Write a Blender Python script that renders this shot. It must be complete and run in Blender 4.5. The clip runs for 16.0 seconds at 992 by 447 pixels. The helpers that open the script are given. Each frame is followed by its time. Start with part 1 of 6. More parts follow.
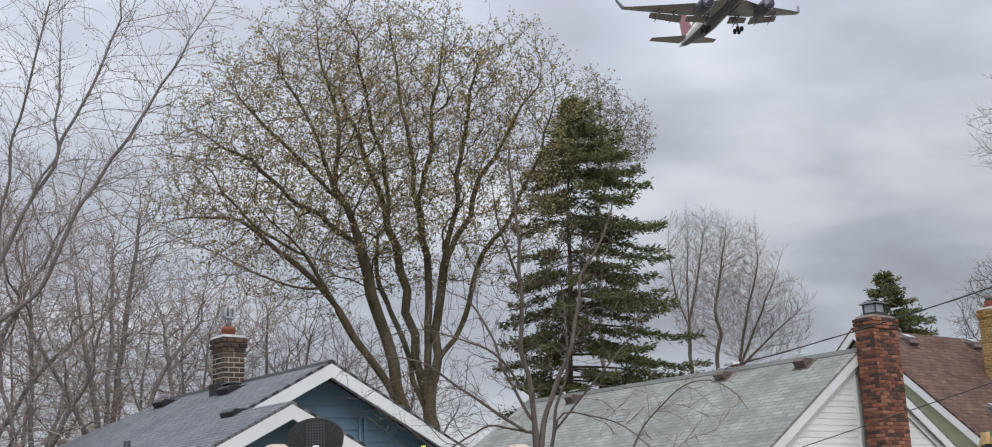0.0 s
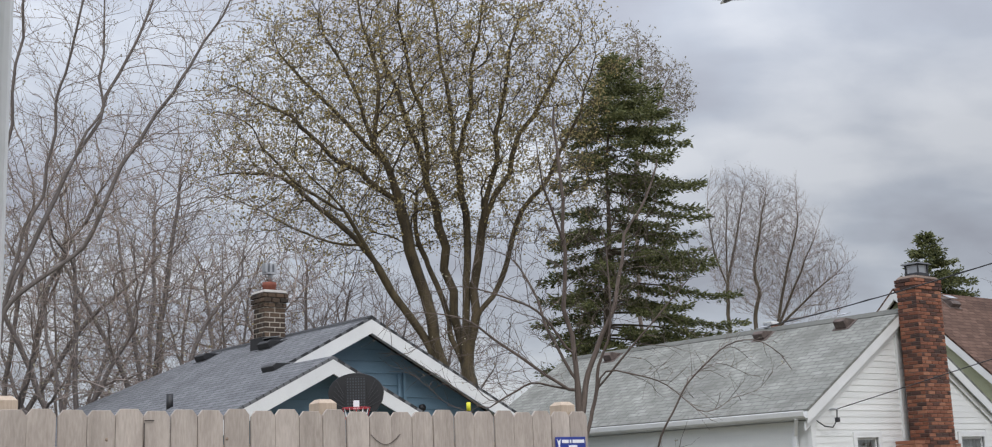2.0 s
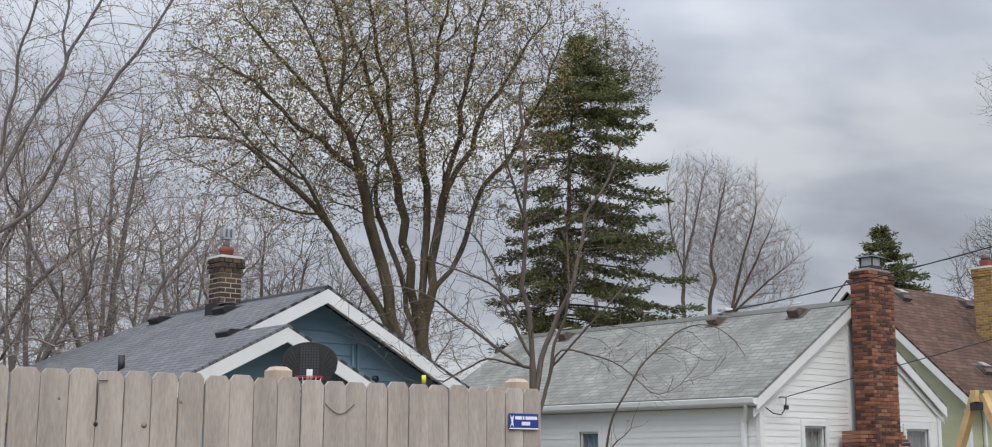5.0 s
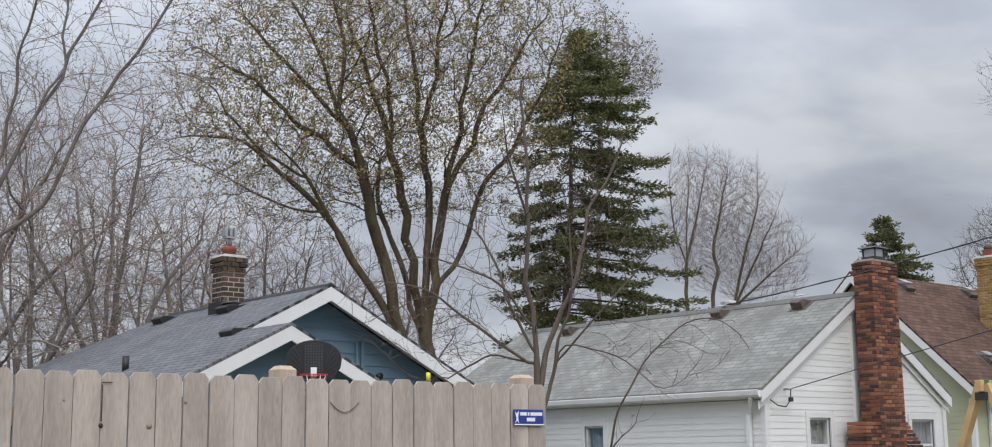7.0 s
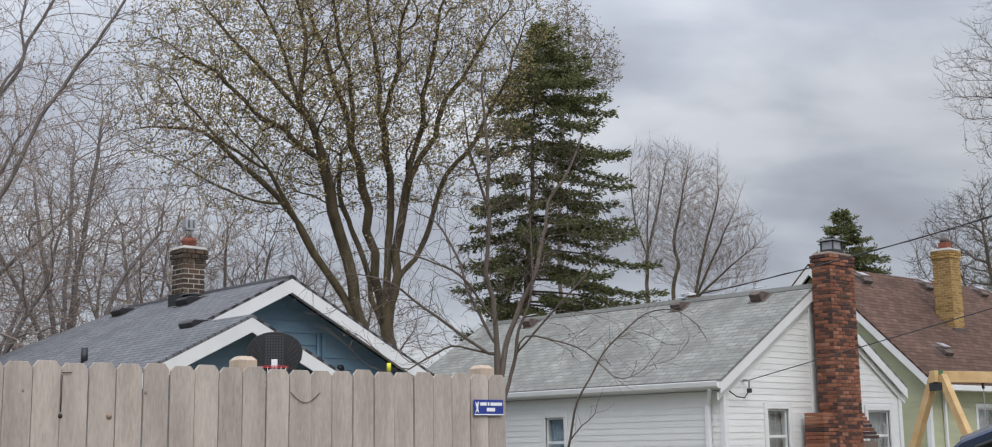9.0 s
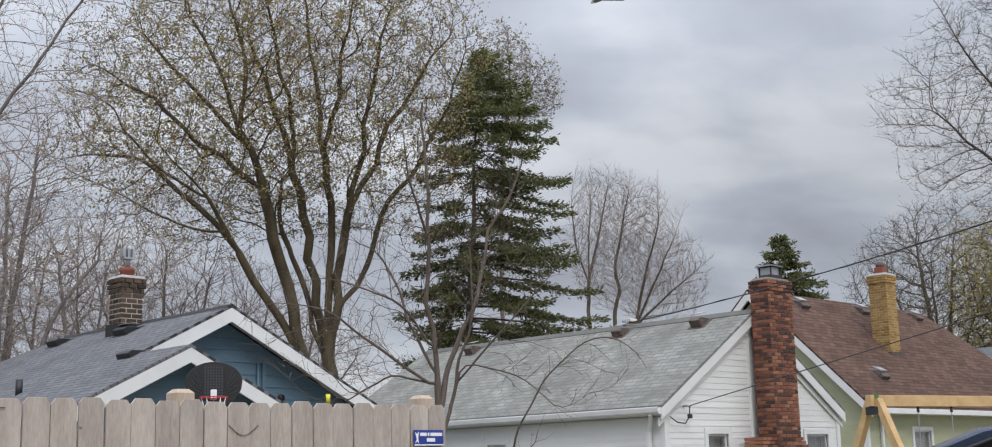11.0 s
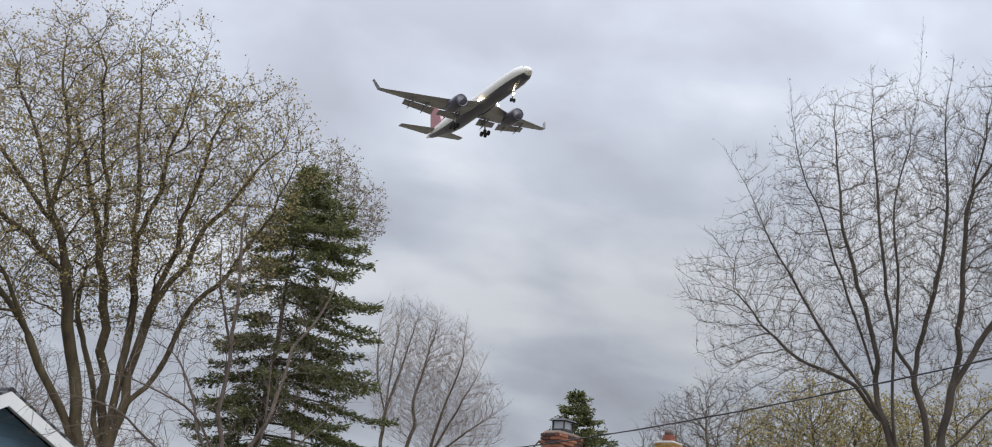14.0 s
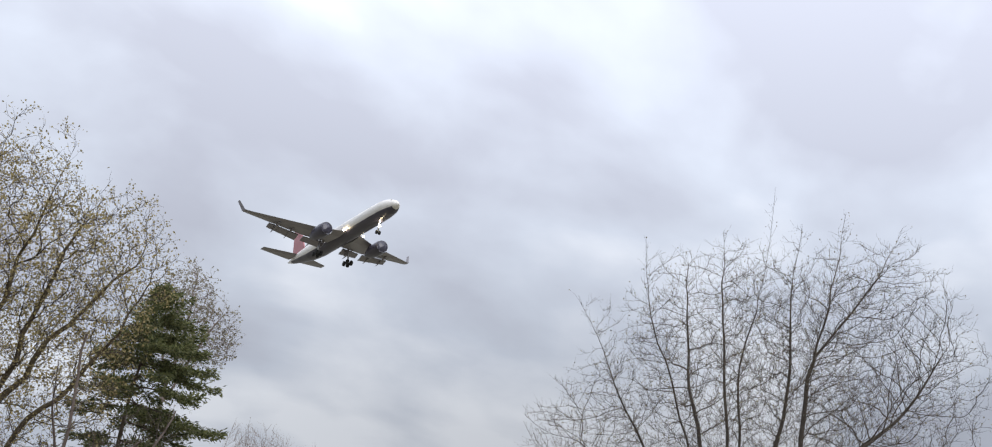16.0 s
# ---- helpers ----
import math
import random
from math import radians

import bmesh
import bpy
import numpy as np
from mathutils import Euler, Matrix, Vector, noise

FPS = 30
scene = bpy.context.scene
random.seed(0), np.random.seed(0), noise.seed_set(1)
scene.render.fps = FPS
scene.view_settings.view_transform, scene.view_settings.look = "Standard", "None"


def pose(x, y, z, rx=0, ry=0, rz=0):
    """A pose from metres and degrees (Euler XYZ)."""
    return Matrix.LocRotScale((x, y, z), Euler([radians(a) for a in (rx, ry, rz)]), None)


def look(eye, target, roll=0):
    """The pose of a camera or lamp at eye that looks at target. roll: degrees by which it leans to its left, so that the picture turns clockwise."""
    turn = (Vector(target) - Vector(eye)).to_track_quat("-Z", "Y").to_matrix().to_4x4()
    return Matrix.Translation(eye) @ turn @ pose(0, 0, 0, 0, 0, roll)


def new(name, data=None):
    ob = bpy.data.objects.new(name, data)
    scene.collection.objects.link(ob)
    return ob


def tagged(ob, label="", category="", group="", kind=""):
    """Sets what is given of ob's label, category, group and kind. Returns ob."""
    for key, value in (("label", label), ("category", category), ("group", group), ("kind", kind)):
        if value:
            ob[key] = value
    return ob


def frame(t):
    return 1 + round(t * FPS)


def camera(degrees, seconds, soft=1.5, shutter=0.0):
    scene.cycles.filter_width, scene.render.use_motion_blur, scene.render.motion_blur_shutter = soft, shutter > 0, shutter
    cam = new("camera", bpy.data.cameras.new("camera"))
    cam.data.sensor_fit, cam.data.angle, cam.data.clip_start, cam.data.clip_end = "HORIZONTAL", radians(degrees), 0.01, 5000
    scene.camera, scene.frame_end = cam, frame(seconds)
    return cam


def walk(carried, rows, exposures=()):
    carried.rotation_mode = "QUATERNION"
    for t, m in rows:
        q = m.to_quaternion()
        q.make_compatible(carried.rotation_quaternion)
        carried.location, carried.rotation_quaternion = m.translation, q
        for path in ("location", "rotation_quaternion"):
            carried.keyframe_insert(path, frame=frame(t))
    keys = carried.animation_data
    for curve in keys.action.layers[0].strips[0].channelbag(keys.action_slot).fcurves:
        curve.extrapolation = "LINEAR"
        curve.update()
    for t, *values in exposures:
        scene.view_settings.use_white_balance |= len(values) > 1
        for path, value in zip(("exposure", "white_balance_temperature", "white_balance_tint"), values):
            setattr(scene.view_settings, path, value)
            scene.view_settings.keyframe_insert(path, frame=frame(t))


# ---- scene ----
# The grid of the street is the grid of the world: +x and +y both lead away from the camera.

# ---- camera and its walk ----
cam = camera(41.47, 16.0, soft=1.1)
# seconds, eye x y z, heading, pitch and clockwise roll in degrees
PATH = [
    (0.0, 0.082, -0.001, 1.426, 49.63, 13.12, -2.85),
    (0.5, 0.068, 0.010, 1.435, 50.31, 12.43, -2.91),
    (1.0, 0.063, 0.032, 1.438, 50.45, 11.54, -2.85),
    (1.5, 0.057, 0.037, 1.434, 51.15, 11.36, -2.66),
    (2.0, 0.047, 0.036, 1.433, 51.38, 11.33, -2.09),
    (2.5, 0.040, 0.043, 1.427, 51.26, 11.18, -1.43),
    (3.0, 0.040, 0.044, 1.428, 51.03, 10.47, -0.93),
    (3.5, 0.033, 0.045, 1.427, 51.04, 10.46, -0.54),
    (4.0, 0.031, 0.043, 1.428, 50.79, 10.37, 0.12),
    (4.5, 0.022, 0.034, 1.428, 49.85, 10.34, 0.42),
    (7.0, 0.026, 0.042, 1.435, 49.69, 10.05, -0.64),
    (7.5, 0.019, 0.043, 1.428, 49.70, 9.89, -0.63),
    (8.0, 0.015, 0.041, 1.427, 49.63, 9.66, -0.61),
    (8.5, 0.013, 0.029, 1.422, 49.01, 9.63, -0.73),
    (9.0, 0.000, 0.000, 1.420, 48.00, 9.70, -0.80),
    (11.5, -0.014, -0.053, 1.438, 44.30, 11.82, -1.08),
    (12.0, -0.056, -0.076, 1.420, 43.26, 13.33, -0.37),
    (12.5, -0.077, -0.083, 1.421, 42.69, 14.35, -0.26),
    (13.0, -0.109, -0.109, 1.414, 40.55, 14.91, 2.92),
    (13.5, -0.118, -0.128, 1.417, 38.92, 15.59, 4.23),
    (14.0, -0.127, -0.143, 1.421, 37.25, 16.71, 4.75),
    (14.5, -0.135, -0.169, 1.444, 36.42, 18.85, 4.70),
    (15.0, -0.140, -0.183, 1.464, 35.82, 19.42, 4.96),
    (15.5, -0.150, -0.212, 1.475, 34.17, 20.62, 5.89),
    (16.0, -0.163, -0.238, 1.476, 31.50, 23.22, 7.05),
]


def aim(x, y, z, heading, pitch, roll):
    h, p = radians(heading), radians(pitch)
    way = Vector((math.cos(h) * math.cos(p), math.sin(h) * math.cos(p), math.sin(p)))
    return look((x, y, z), Vector((x, y, z)) + way * 10, roll)


walk(cam, [(r[0], aim(*r[1:])) for r in PATH], exposures=[(0.0, 0.0), (16.0, 0.0)])

# ---- world and sun: an overcast spring afternoon ----
world = bpy.data.worlds.new("overcast_sky")
scene.world = world
world.use_nodes = True
wn, wl = world.node_tree.nodes, world.node_tree.links
wn.clear()
w_out = wn.new("ShaderNodeOutputWorld")
w_bg = wn.new("ShaderNodeBackground")
w_sky = wn.new("ShaderNodeTexSky")
w_sky.sky_type = "NISHITA"
w_sky.sun_disc = False
w_sky.sun_elevation, w_sky.sun_rotation = radians(42), radians(150)
w_tc = wn.new("ShaderNodeTexCoord")
w_sep = wn.new("ShaderNodeSeparateXYZ")
wl.new(w_tc.outputs["Generated"], w_sep.inputs[0])


def w_math(op, a, b=None, clamp=False):
    n = wn.new("ShaderNodeMath")
    n.operation, n.use_clamp = op, clamp
    for i, v in enumerate((a, b)):
        if v is None:
            continue
        if isinstance(v, (int, float)):
            n.inputs[i].default_value = v
        else:
            wl.new(v, n.inputs[i])
    return n.outputs[0]


# the cloud deck: direction projected on a flat layer overhead
w_up = w_math("ADD", w_math("MAXIMUM", w_sep.outputs[2], 0.0), 0.24)
w_px, w_py = w_math("DIVIDE", w_sep.outputs[0], w_up), w_math("DIVIDE", w_sep.outputs[1], w_up)
w_comb = wn.new("ShaderNodeCombineXYZ")
wl.new(w_px, w_comb.inputs[0]), wl.new(w_py, w_comb.inputs[1])


def w_noise(scale, detail, rough, offset, twist=0.0):
    m = wn.new("ShaderNodeMapping")
    m.inputs["Location"].default_value = offset
    m.inputs["Rotation"].default_value = (0, 0, radians(48))
    m.inputs["Scale"].default_value = (0.8, 1.0, 1.0)
    wl.new(w_comb.outputs[0], m.inputs[0])
    n = wn.new("ShaderNodeTexNoise")
    n.inputs["Scale"].default_value, n.inputs["Detail"].default_value = scale, detail
    n.inputs["Roughness"].default_value, n.inputs["Distortion"].default_value = rough, twist
    wl.new(m.outputs[0], n.inputs["Vector"])
    return n.outputs["Fac"]


w_big = w_noise(1.6, 4.0, 0.5, (3.1, 1.7, 0.0), 0.4)
w_small = w_noise(5.0, 5.0, 0.5, (0.4, 7.2, 2.0), 0.2)
w_cloud = w_math("ADD", w_math("MULTIPLY", w_big, 0.72), w_math("MULTIPLY", w_small, 0.28))
w_ramp = wn.new("ShaderNodeValToRGB")
w_ramp.color_ramp.elements[0].position, w_ramp.color_ramp.elements[0].color = 0.40, (0.505, 0.52, 0.595, 1)
w_ramp.color_ramp.elements[1].position, w_ramp.color_ramp.elements[1].color = 0.62, (0.945, 0.97, 1.03, 1)
w_mid = w_ramp.color_ramp.elements.new(0.5)
w_mid.color = (0.645, 0.685, 0.775, 1)
wl.new(w_cloud, w_ramp.inputs[0])
# a little of the clear sky shows through the thin layer
w_mix = wn.new("ShaderNodeMixRGB")
w_mix.inputs[0].default_value = 0.02
wl.new(w_ramp.outputs[0], w_mix.inputs[1]), wl.new(w_sky.outputs[0], w_mix.inputs[2])
# brighter high up, as an overcast sky is
w_z = w_math("MAXIMUM", w_sep.outputs[2], 0.0)
w_lift = w_math("ADD", w_math("MULTIPLY", w_math("MULTIPLY", w_z, w_z), 2.9), 0.62)
w_bg.inputs["Strength"].default_value = 1.0
wl.new(w_mix.outputs[0], w_bg.inputs["Color"]), wl.new(w_lift, w_bg.inputs["Strength"])
# a thicker bank of cloud low down towards +x
w_side = w_math("ADD", w_math("MULTIPLY", w_sep.outputs[0], math.cos(radians(18))), w_math("MULTIPLY", w_sep.outputs[1], math.sin(radians(18))))
w_belt = w_math("MULTIPLY", w_math("MULTIPLY", w_math("SUBTRACT", w_z, 0.10), 7.0, True), w_math("SUBTRACT", 1.3, w_math("MULTIPLY", w_z, 2.8), True))
w_bank = w_math("MULTIPLY", w_math("MULTIPLY", w_math("SUBTRACT", w_side, 0.80), 6.0, True), w_belt)
w_lift = w_math("MULTIPLY", w_lift, w_math("SUBTRACT", 1.0, w_math("MULTIPLY", w_bank, 0.45)))
wl.new(w_lift, w_bg.inputs["Strength"])
wl.new(w_bg.outputs[0], w_out.inputs[0])

sun = new("sun", bpy.data.lights.new("sun", "SUN"))
sun.data.energy, sun.data.angle, sun.data.color = 1.4, radians(35), (1.0, 0.97, 0.92)
sun.matrix_world = look((-20, -40, 60), (10, 10, 0))

# ---- materials ----


def material(name, rough=0.8, metal=0.0):
    m = bpy.data.materials.new(name)
    m.use_nodes = True
    b = m.node_tree.nodes["Principled BSDF"]
    b.inputs["Roughness"].default_value, b.inputs["Metallic"].default_value = rough, metal
    return m, m.node_tree.nodes, m.node_tree.links, b


def tex_noise(nodes, links, scale, detail=4.0, rough=0.6, stretch=(1, 1, 1), space="Object", shift=False):
    tc, mp, n = nodes.new("ShaderNodeTexCoord"), nodes.new("ShaderNodeMapping"), nodes.new("ShaderNodeTexNoise")
    mp.inputs["Scale"].default_value = stretch
    n.inputs["Scale"].default_value, n.inputs["Detail"].default_value, n.inputs["Roughness"].default_value = scale, detail, rough
    links.new(tc.outputs[space], mp.inputs[0]), links.new(mp.outputs[0], n.inputs["Vector"])
    if shift:
        info, times = nodes.new("ShaderNodeObjectInfo"), nodes.new("ShaderNodeMath")
        times.operation = "MULTIPLY"
        times.inputs[1].default_value = 61.0
        links.new(info.outputs["Random"], times.inputs[0]), links.new(times.outputs[0], mp.inputs["Location"])
    return n.outputs["Fac"]


def ramp(nodes, links, fac, stops):
    r = nodes.new("ShaderNodeValToRGB")
    while len(r.color_ramp.elements) < len(stops):
        r.color_ramp.elements.new(0.5)
    for e, (pos, col) in zip(r.color_ramp.elements, stops):
        e.position, e.color = pos, (*col, 1)
    links.new(fac, r.inputs[0])
    return r.outputs[0]


def blend(nodes, links, mode, fac, a, b):
    x = nodes.new("ShaderNodeMixRGB")
    x.blend_type = mode
    for i, v in enumerate((fac, a, b)):
        if isinstance(v, (int, float)):
            x.inputs[i].default_value = v
        elif isinstance(v, tuple):
            x.inputs[i].default_value = (*v, 1)
        else:
            links.new(v, x.inputs[i])
    return x.outputs[0]


def bump(nodes, links, bsdf, height, strength=0.3, distance=0.01):
    b = nodes.new("ShaderNodeBump")
    b.inputs["Strength"].default_value, b.inputs["Distance"].default_value = strength, distance
    links.new(height, b.inputs["Height"]), links.new(b.outputs[0], bsdf.inputs["Normal"])


def mixed(name, dark, light, scale=6.0, rough=0.8, fine=60.0, relief=0.3, stretch=(1, 1, 1), metal=0.0, per_piece=0.0, islands=False):
    """A surface that varies at two scales, and from piece to piece where asked."""
    m, nodes, links, b = material(name, rough, metal)
    broad = tex_noise(nodes, links, scale, 3.0, 0.5, stretch, shift=per_piece and not islands)
    grain = tex_noise(nodes, links, fine, 4.0, 0.6, stretch, shift=per_piece and not islands)
    both = blend(nodes, links, "MIX", 0.4, broad, grain)
    col = ramp(nodes, links, both, [(0.3, dark), (0.7, light)])
    if per_piece:
        src = nodes.new("ShaderNodeNewGeometry").outputs["Random Per Island"] if islands else nodes.new("ShaderNodeObjectInfo").outputs["Random"]
        tone = ramp(nodes, links, src, [(0.0, (1 - per_piece,) * 3), (1.0, (1.0, 1.0, 1.0))])
        col = blend(nodes, links, "MULTIPLY", 1.0, col, tone)
    links.new(col, b.inputs["Base Color"])
    if relief:
        bump(nodes, links, b, grain, relief, 0.006)
    return m


def brick_tones(name, stops, islands):
    m, nodes, links, b = material(name, 0.9)
    src = nodes.new("ShaderNodeNewGeometry").outputs["Random Per Island"] if islands else nodes.new("ShaderNodeObjectInfo").outputs["Random"]
    col = ramp(nodes, links, src, stops)
    grain = tex_noise(nodes, links, 40.0, 5.0, 0.65)
    col = blend(nodes, links, "MULTIPLY", 0.55, col, ramp(nodes, links, grain, [(0.3, (0.45, 0.45, 0.45)), (0.7, (1.0, 1.0, 1.0))]))
    soot = tex_noise(nodes, links, 2.2, 4.0, 0.6)
    col = blend(nodes, links, "MULTIPLY", 0.45, col, ramp(nodes, links, soot, [(0.38, (0.5, 0.47, 0.45)), (0.6, (1.0, 1.0, 1.0))]))
    links.new(col, b.inputs["Base Color"])
    bump(nodes, links, b, grain, 0.5, 0.004)
    return m


def shingle(name, dark, light, moss=None, exposure=0.14, moss_amount=0.5, line=0.6):
    """Asphalt shingles: courses down the slope (object y is along the eave, z is height)."""
    m, nodes, links, b = material(name, 0.95)
    b.inputs["Specular IOR Level"].default_value = 0.2
    tc = nodes.new("ShaderNodeUVMap")
    br = nodes.new("ShaderNodeTexBrick")
    br.offset, br.squash = 0.5, 1.0
    br.inputs["Scale"].default_value = 1.0
    br.inputs["Brick Width"].default_value, br.inputs["Row Height"].default_value = 0.30, exposure
    br.inputs["Mortar Size"].default_value, br.inputs["Mortar Smooth"].default_value = 0.011, 0.3
    br.inputs["Color1"].default_value, br.inputs["Color2"].default_value = (*dark, 1), (*light, 1)
    br.inputs["Mortar"].default_value = (*(c * line for c in dark), 1)
    links.new(tc.outputs[0], br.inputs["Vector"])
    grit = tex_noise(nodes, links, 90.0, 4.0, 0.7)
    wear = tex_noise(nodes, links, 0.9, 5.0, 0.65)
    col = blend(nodes, links, "MULTIPLY", 0.6, br.outputs["Color"], ramp(nodes, links, grit, [(0.25, (0.5, 0.5, 0.5)), (0.75, (1.25, 1.25, 1.25))]))
    col = blend(nodes, links, "MULTIPLY", 0.7, col, ramp(nodes, links, wear, [(0.3, (0.72, 0.72, 0.74)), (0.7, (1.15, 1.15, 1.15))]))
    if moss:
        patch = ramp(nodes, links, tex_noise(nodes, links, 1.6, 6.0, 0.7), [(0.42, (0, 0, 0)), (0.62, (moss_amount,) * 3)])
        col = blend(nodes, links, "MIX", patch, col, moss)
    links.new(col, b.inputs["Base Color"])
    bump(nodes, links, b, blend(nodes, links, "MULTIPLY", 0.5, br.outputs["Fac"], grit), 0.6, -0.012)
    return m


def plain(name, colour, rough=0.6, metal=0.0, spread=0.12):
    return mixed(name, tuple(c * (1 - spread) for c in colour), tuple(min(1, c * (1 + spread)) for c in colour), 4.0, rough, 50.0, 0.1, metal=metal)


def glow(name, colour, strength):
    m, nodes, links, b = material(name, 0.4)
    b.inputs["Emission Color"].default_value, b.inputs["Emission Strength"].default_value = (*colour, 1), strength
    return m


GRASS = mixed("grass_ground", (0.11, 0.10, 0.07), (0.20, 0.185, 0.13), 0.7, 0.95, 30.0, 0.5)
FENCE_WOOD = mixed("weathered_cedar", (0.27, 0.228, 0.196), (0.56, 0.487, 0.43), 1.6, 0.85, 22.0, 0.5, (4.0, 4.0, 0.7), per_piece=0.2)
POST_WOOD = mixed("cedar_post", (0.34, 0.265, 0.20), (0.54, 0.44, 0.345), 3.0, 0.85, 30.0, 0.35, (6.0, 6.0, 0.5))
LUMBER = mixed("new_lumber", (0.42, 0.27, 0.12), (0.62, 0.43, 0.22), 2.0, 0.75, 25.0, 0.3, (3.0, 3.0, 3.0))
KNOT = plain("knot_wood", (0.03, 0.02, 0.016), 0.8)
KNOT_PALE = plain("pale_knot_wood", (0.27, 0.20, 0.15), 0.85)
WHITE_SIDING = mixed("white_vinyl", (0.66, 0.67, 0.655), (0.76, 0.76, 0.745), 1.2, 0.5, 40.0, 0.06, per_piece=0.05)
WHITE_TRIM = mixed("white_paint", (0.60, 0.605, 0.60), (0.72, 0.725, 0.72), 2.0, 0.55, 40.0, 0.08)
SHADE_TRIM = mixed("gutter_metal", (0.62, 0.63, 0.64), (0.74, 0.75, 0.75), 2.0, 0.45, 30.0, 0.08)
BLUE_SIDING = mixed("blue_hardboard", (0.095, 0.165, 0.225), (0.13, 0.215, 0.285), 1.5, 0.6, 40.0, 0.1, per_piece=0.1)
GREEN_SIDING = mixed("sage_vinyl", (0.36, 0.37, 0.235), (0.44, 0.45, 0.30), 1.5, 0.55, 40.0, 0.06, per_piece=0.06)
ROOF_BLUE = shingle("slate_grey_shingles", (0.135, 0.139, 0.147), (0.180, 0.184, 0.193), line=0.38)
ROOF_GARAGE = shingle("old_grey_green_shingles", (0.245, 0.250, 0.226), (0.305, 0.308, 0.283), (0.135, 0.135, 0.122), 0.14, 0.75)
ROOF_BROWN = shingle("brown_shingles", (0.085, 0.050, 0.037), (0.145, 0.088, 0.066))
RED_STOPS = [(0.0, (0.062, 0.034, 0.028)), (0.28, (0.105, 0.045, 0.033)), (0.45, (0.215, 0.080, 0.046)), (0.75, (0.30, 0.112, 0.062)), (1.0, (0.39, 0.175, 0.105))]
DARK_STOPS = [(0.0, (0.030, 0.022, 0.016)), (0.5, (0.075, 0.050, 0.034)), (1.0, (0.13, 0.085, 0.055))]
YELLOW_STOPS = [(0.0, (0.30, 0.175, 0.05)), (0.5, (0.42, 0.26, 0.085)), (1.0, (0.52, 0.34, 0.13))]
RED_BRICK, RED_BRICK_J = brick_tones("red_brick", RED_STOPS, False), brick_tones("red_brick_wall", RED_STOPS, True)
DARK_BRICK, DARK_BRICK_J = brick_tones("dark_brick", DARK_STOPS, False), brick_tones("dark_brick_wall", DARK_STOPS, True)
YELLOW_BRICK, YELLOW_BRICK_J = brick_tones("yellow_brick", YELLOW_STOPS, False), brick_tones("yellow_brick_wall", YELLOW_STOPS, True)
MORTAR = mixed("mortar", (0.34, 0.30, 0.25), (0.50, 0.45, 0.39), 8.0, 0.95)
DARK_MORTAR = mixed("red_mortar", (0.15, 0.11, 0.09), (0.24, 0.185, 0.15), 8.0, 0.95)
PALE_MORTAR = mixed("pale_mortar", (0.36, 0.31, 0.24), (0.48, 0.43, 0.36), 8.0, 0.95)
CONCRETE = mixed("cement_cap", (0.30, 0.28, 0.26), (0.46, 0.44, 0.41), 8.0, 0.95)
TERRACOTTA = mixed("clay_flue", (0.15, 0.045, 0.03), (0.25, 0.08, 0.05), 8.0, 0.85)
BLACK = plain("black_plastic", (0.012, 0.012, 0.014), 0.5)
DARK_METAL = plain("dark_metal", (0.07, 0.07, 0.075), 0.45, 0.8)
GALV = plain("galvanised_metal", (0.42, 0.43, 0.45), 0.45, 0.8)
RUST = mixed("rusty_metal", (0.045, 0.032, 0.028), (0.15, 0.115, 0.10), 9.0, 0.8)
RED = plain("red_paint", (0.42, 0.02, 0.03), 0.5)
WHITE = plain("white_plastic", (0.78, 0.78, 0.80), 0.45)
SIGN_BLUE = plain("sign_blue", (0.02, 0.04, 0.24), 0.4)
YELLOW = plain("yellow_plastic", (0.62, 0.60, 0.03), 0.5)
WIRE = plain("black_cable", (0.025, 0.025, 0.028), 0.6)
CURTAIN = mixed("curtain_cloth", (0.22, 0.23, 0.22), (0.36, 0.37, 0.35), 7.0, 0.9)
ROOM = plain("dark_room", (0.04, 0.045, 0.05), 0.9)
DOOR_BLUE = plain("pale_blue_door", (0.30, 0.38, 0.44), 0.5)
BARK = mixed("grey_brown_bark", (0.055, 0.043, 0.030), (0.155, 0.125, 0.088), 3.0, 0.95, 25.0, 0.8, (2.0, 2.0, 0.5))
MOSSY_BARK = mixed("mossy_bark", (0.018, 0.0135, 0.009), (0.122, 0.093, 0.049), 2.2, 0.95, 22.0, 1.0, (2.0, 2.0, 0.55))
PALE_BARK = mixed("pale_bark", (0.12, 0.095, 0.08), (0.24, 0.20, 0.17), 3.0, 0.95, 25.0, 0.6, (2.0, 2.0, 0.5))
FENCE_TREE_BARK = mixed("brown_grey_bark", (0.062, 0.046, 0.038), (0.155, 0.122, 0.102), 2.0, 0.95, 25.0, 0.6, (2.0, 2.0, 0.5))
MAPLE_BARK = mixed("smooth_grey_bark", (0.085, 0.072, 0.066), (0.18, 0.155, 0.145), 3.0, 0.9, 25.0, 0.5, (2.0, 2.0, 0.5))
DARK_BARK = mixed("dark_brown_bark", (0.030, 0.024, 0.020), (0.085, 0.068, 0.056), 3.0, 0.95, 25.0, 0.8, (2.0, 2.0, 0.5))
TWIG = mixed("brown_twigs", (0.042, 0.032, 0.023), (0.108, 0.083, 0.060), 0.5, 0.9, 9.0, 0.0)
RED_TWIG = mixed("reddish_twigs", (0.17, 0.135, 0.118), (0.31, 0.255, 0.225), 0.5, 0.9, 9.0, 0.0)

TANGLE = mixed("tangled_red_brown_twigs", (0.10, 0.074, 0.062), (0.20, 0.152, 0.13), 0.5, 0.9, 9.0, 0.0)


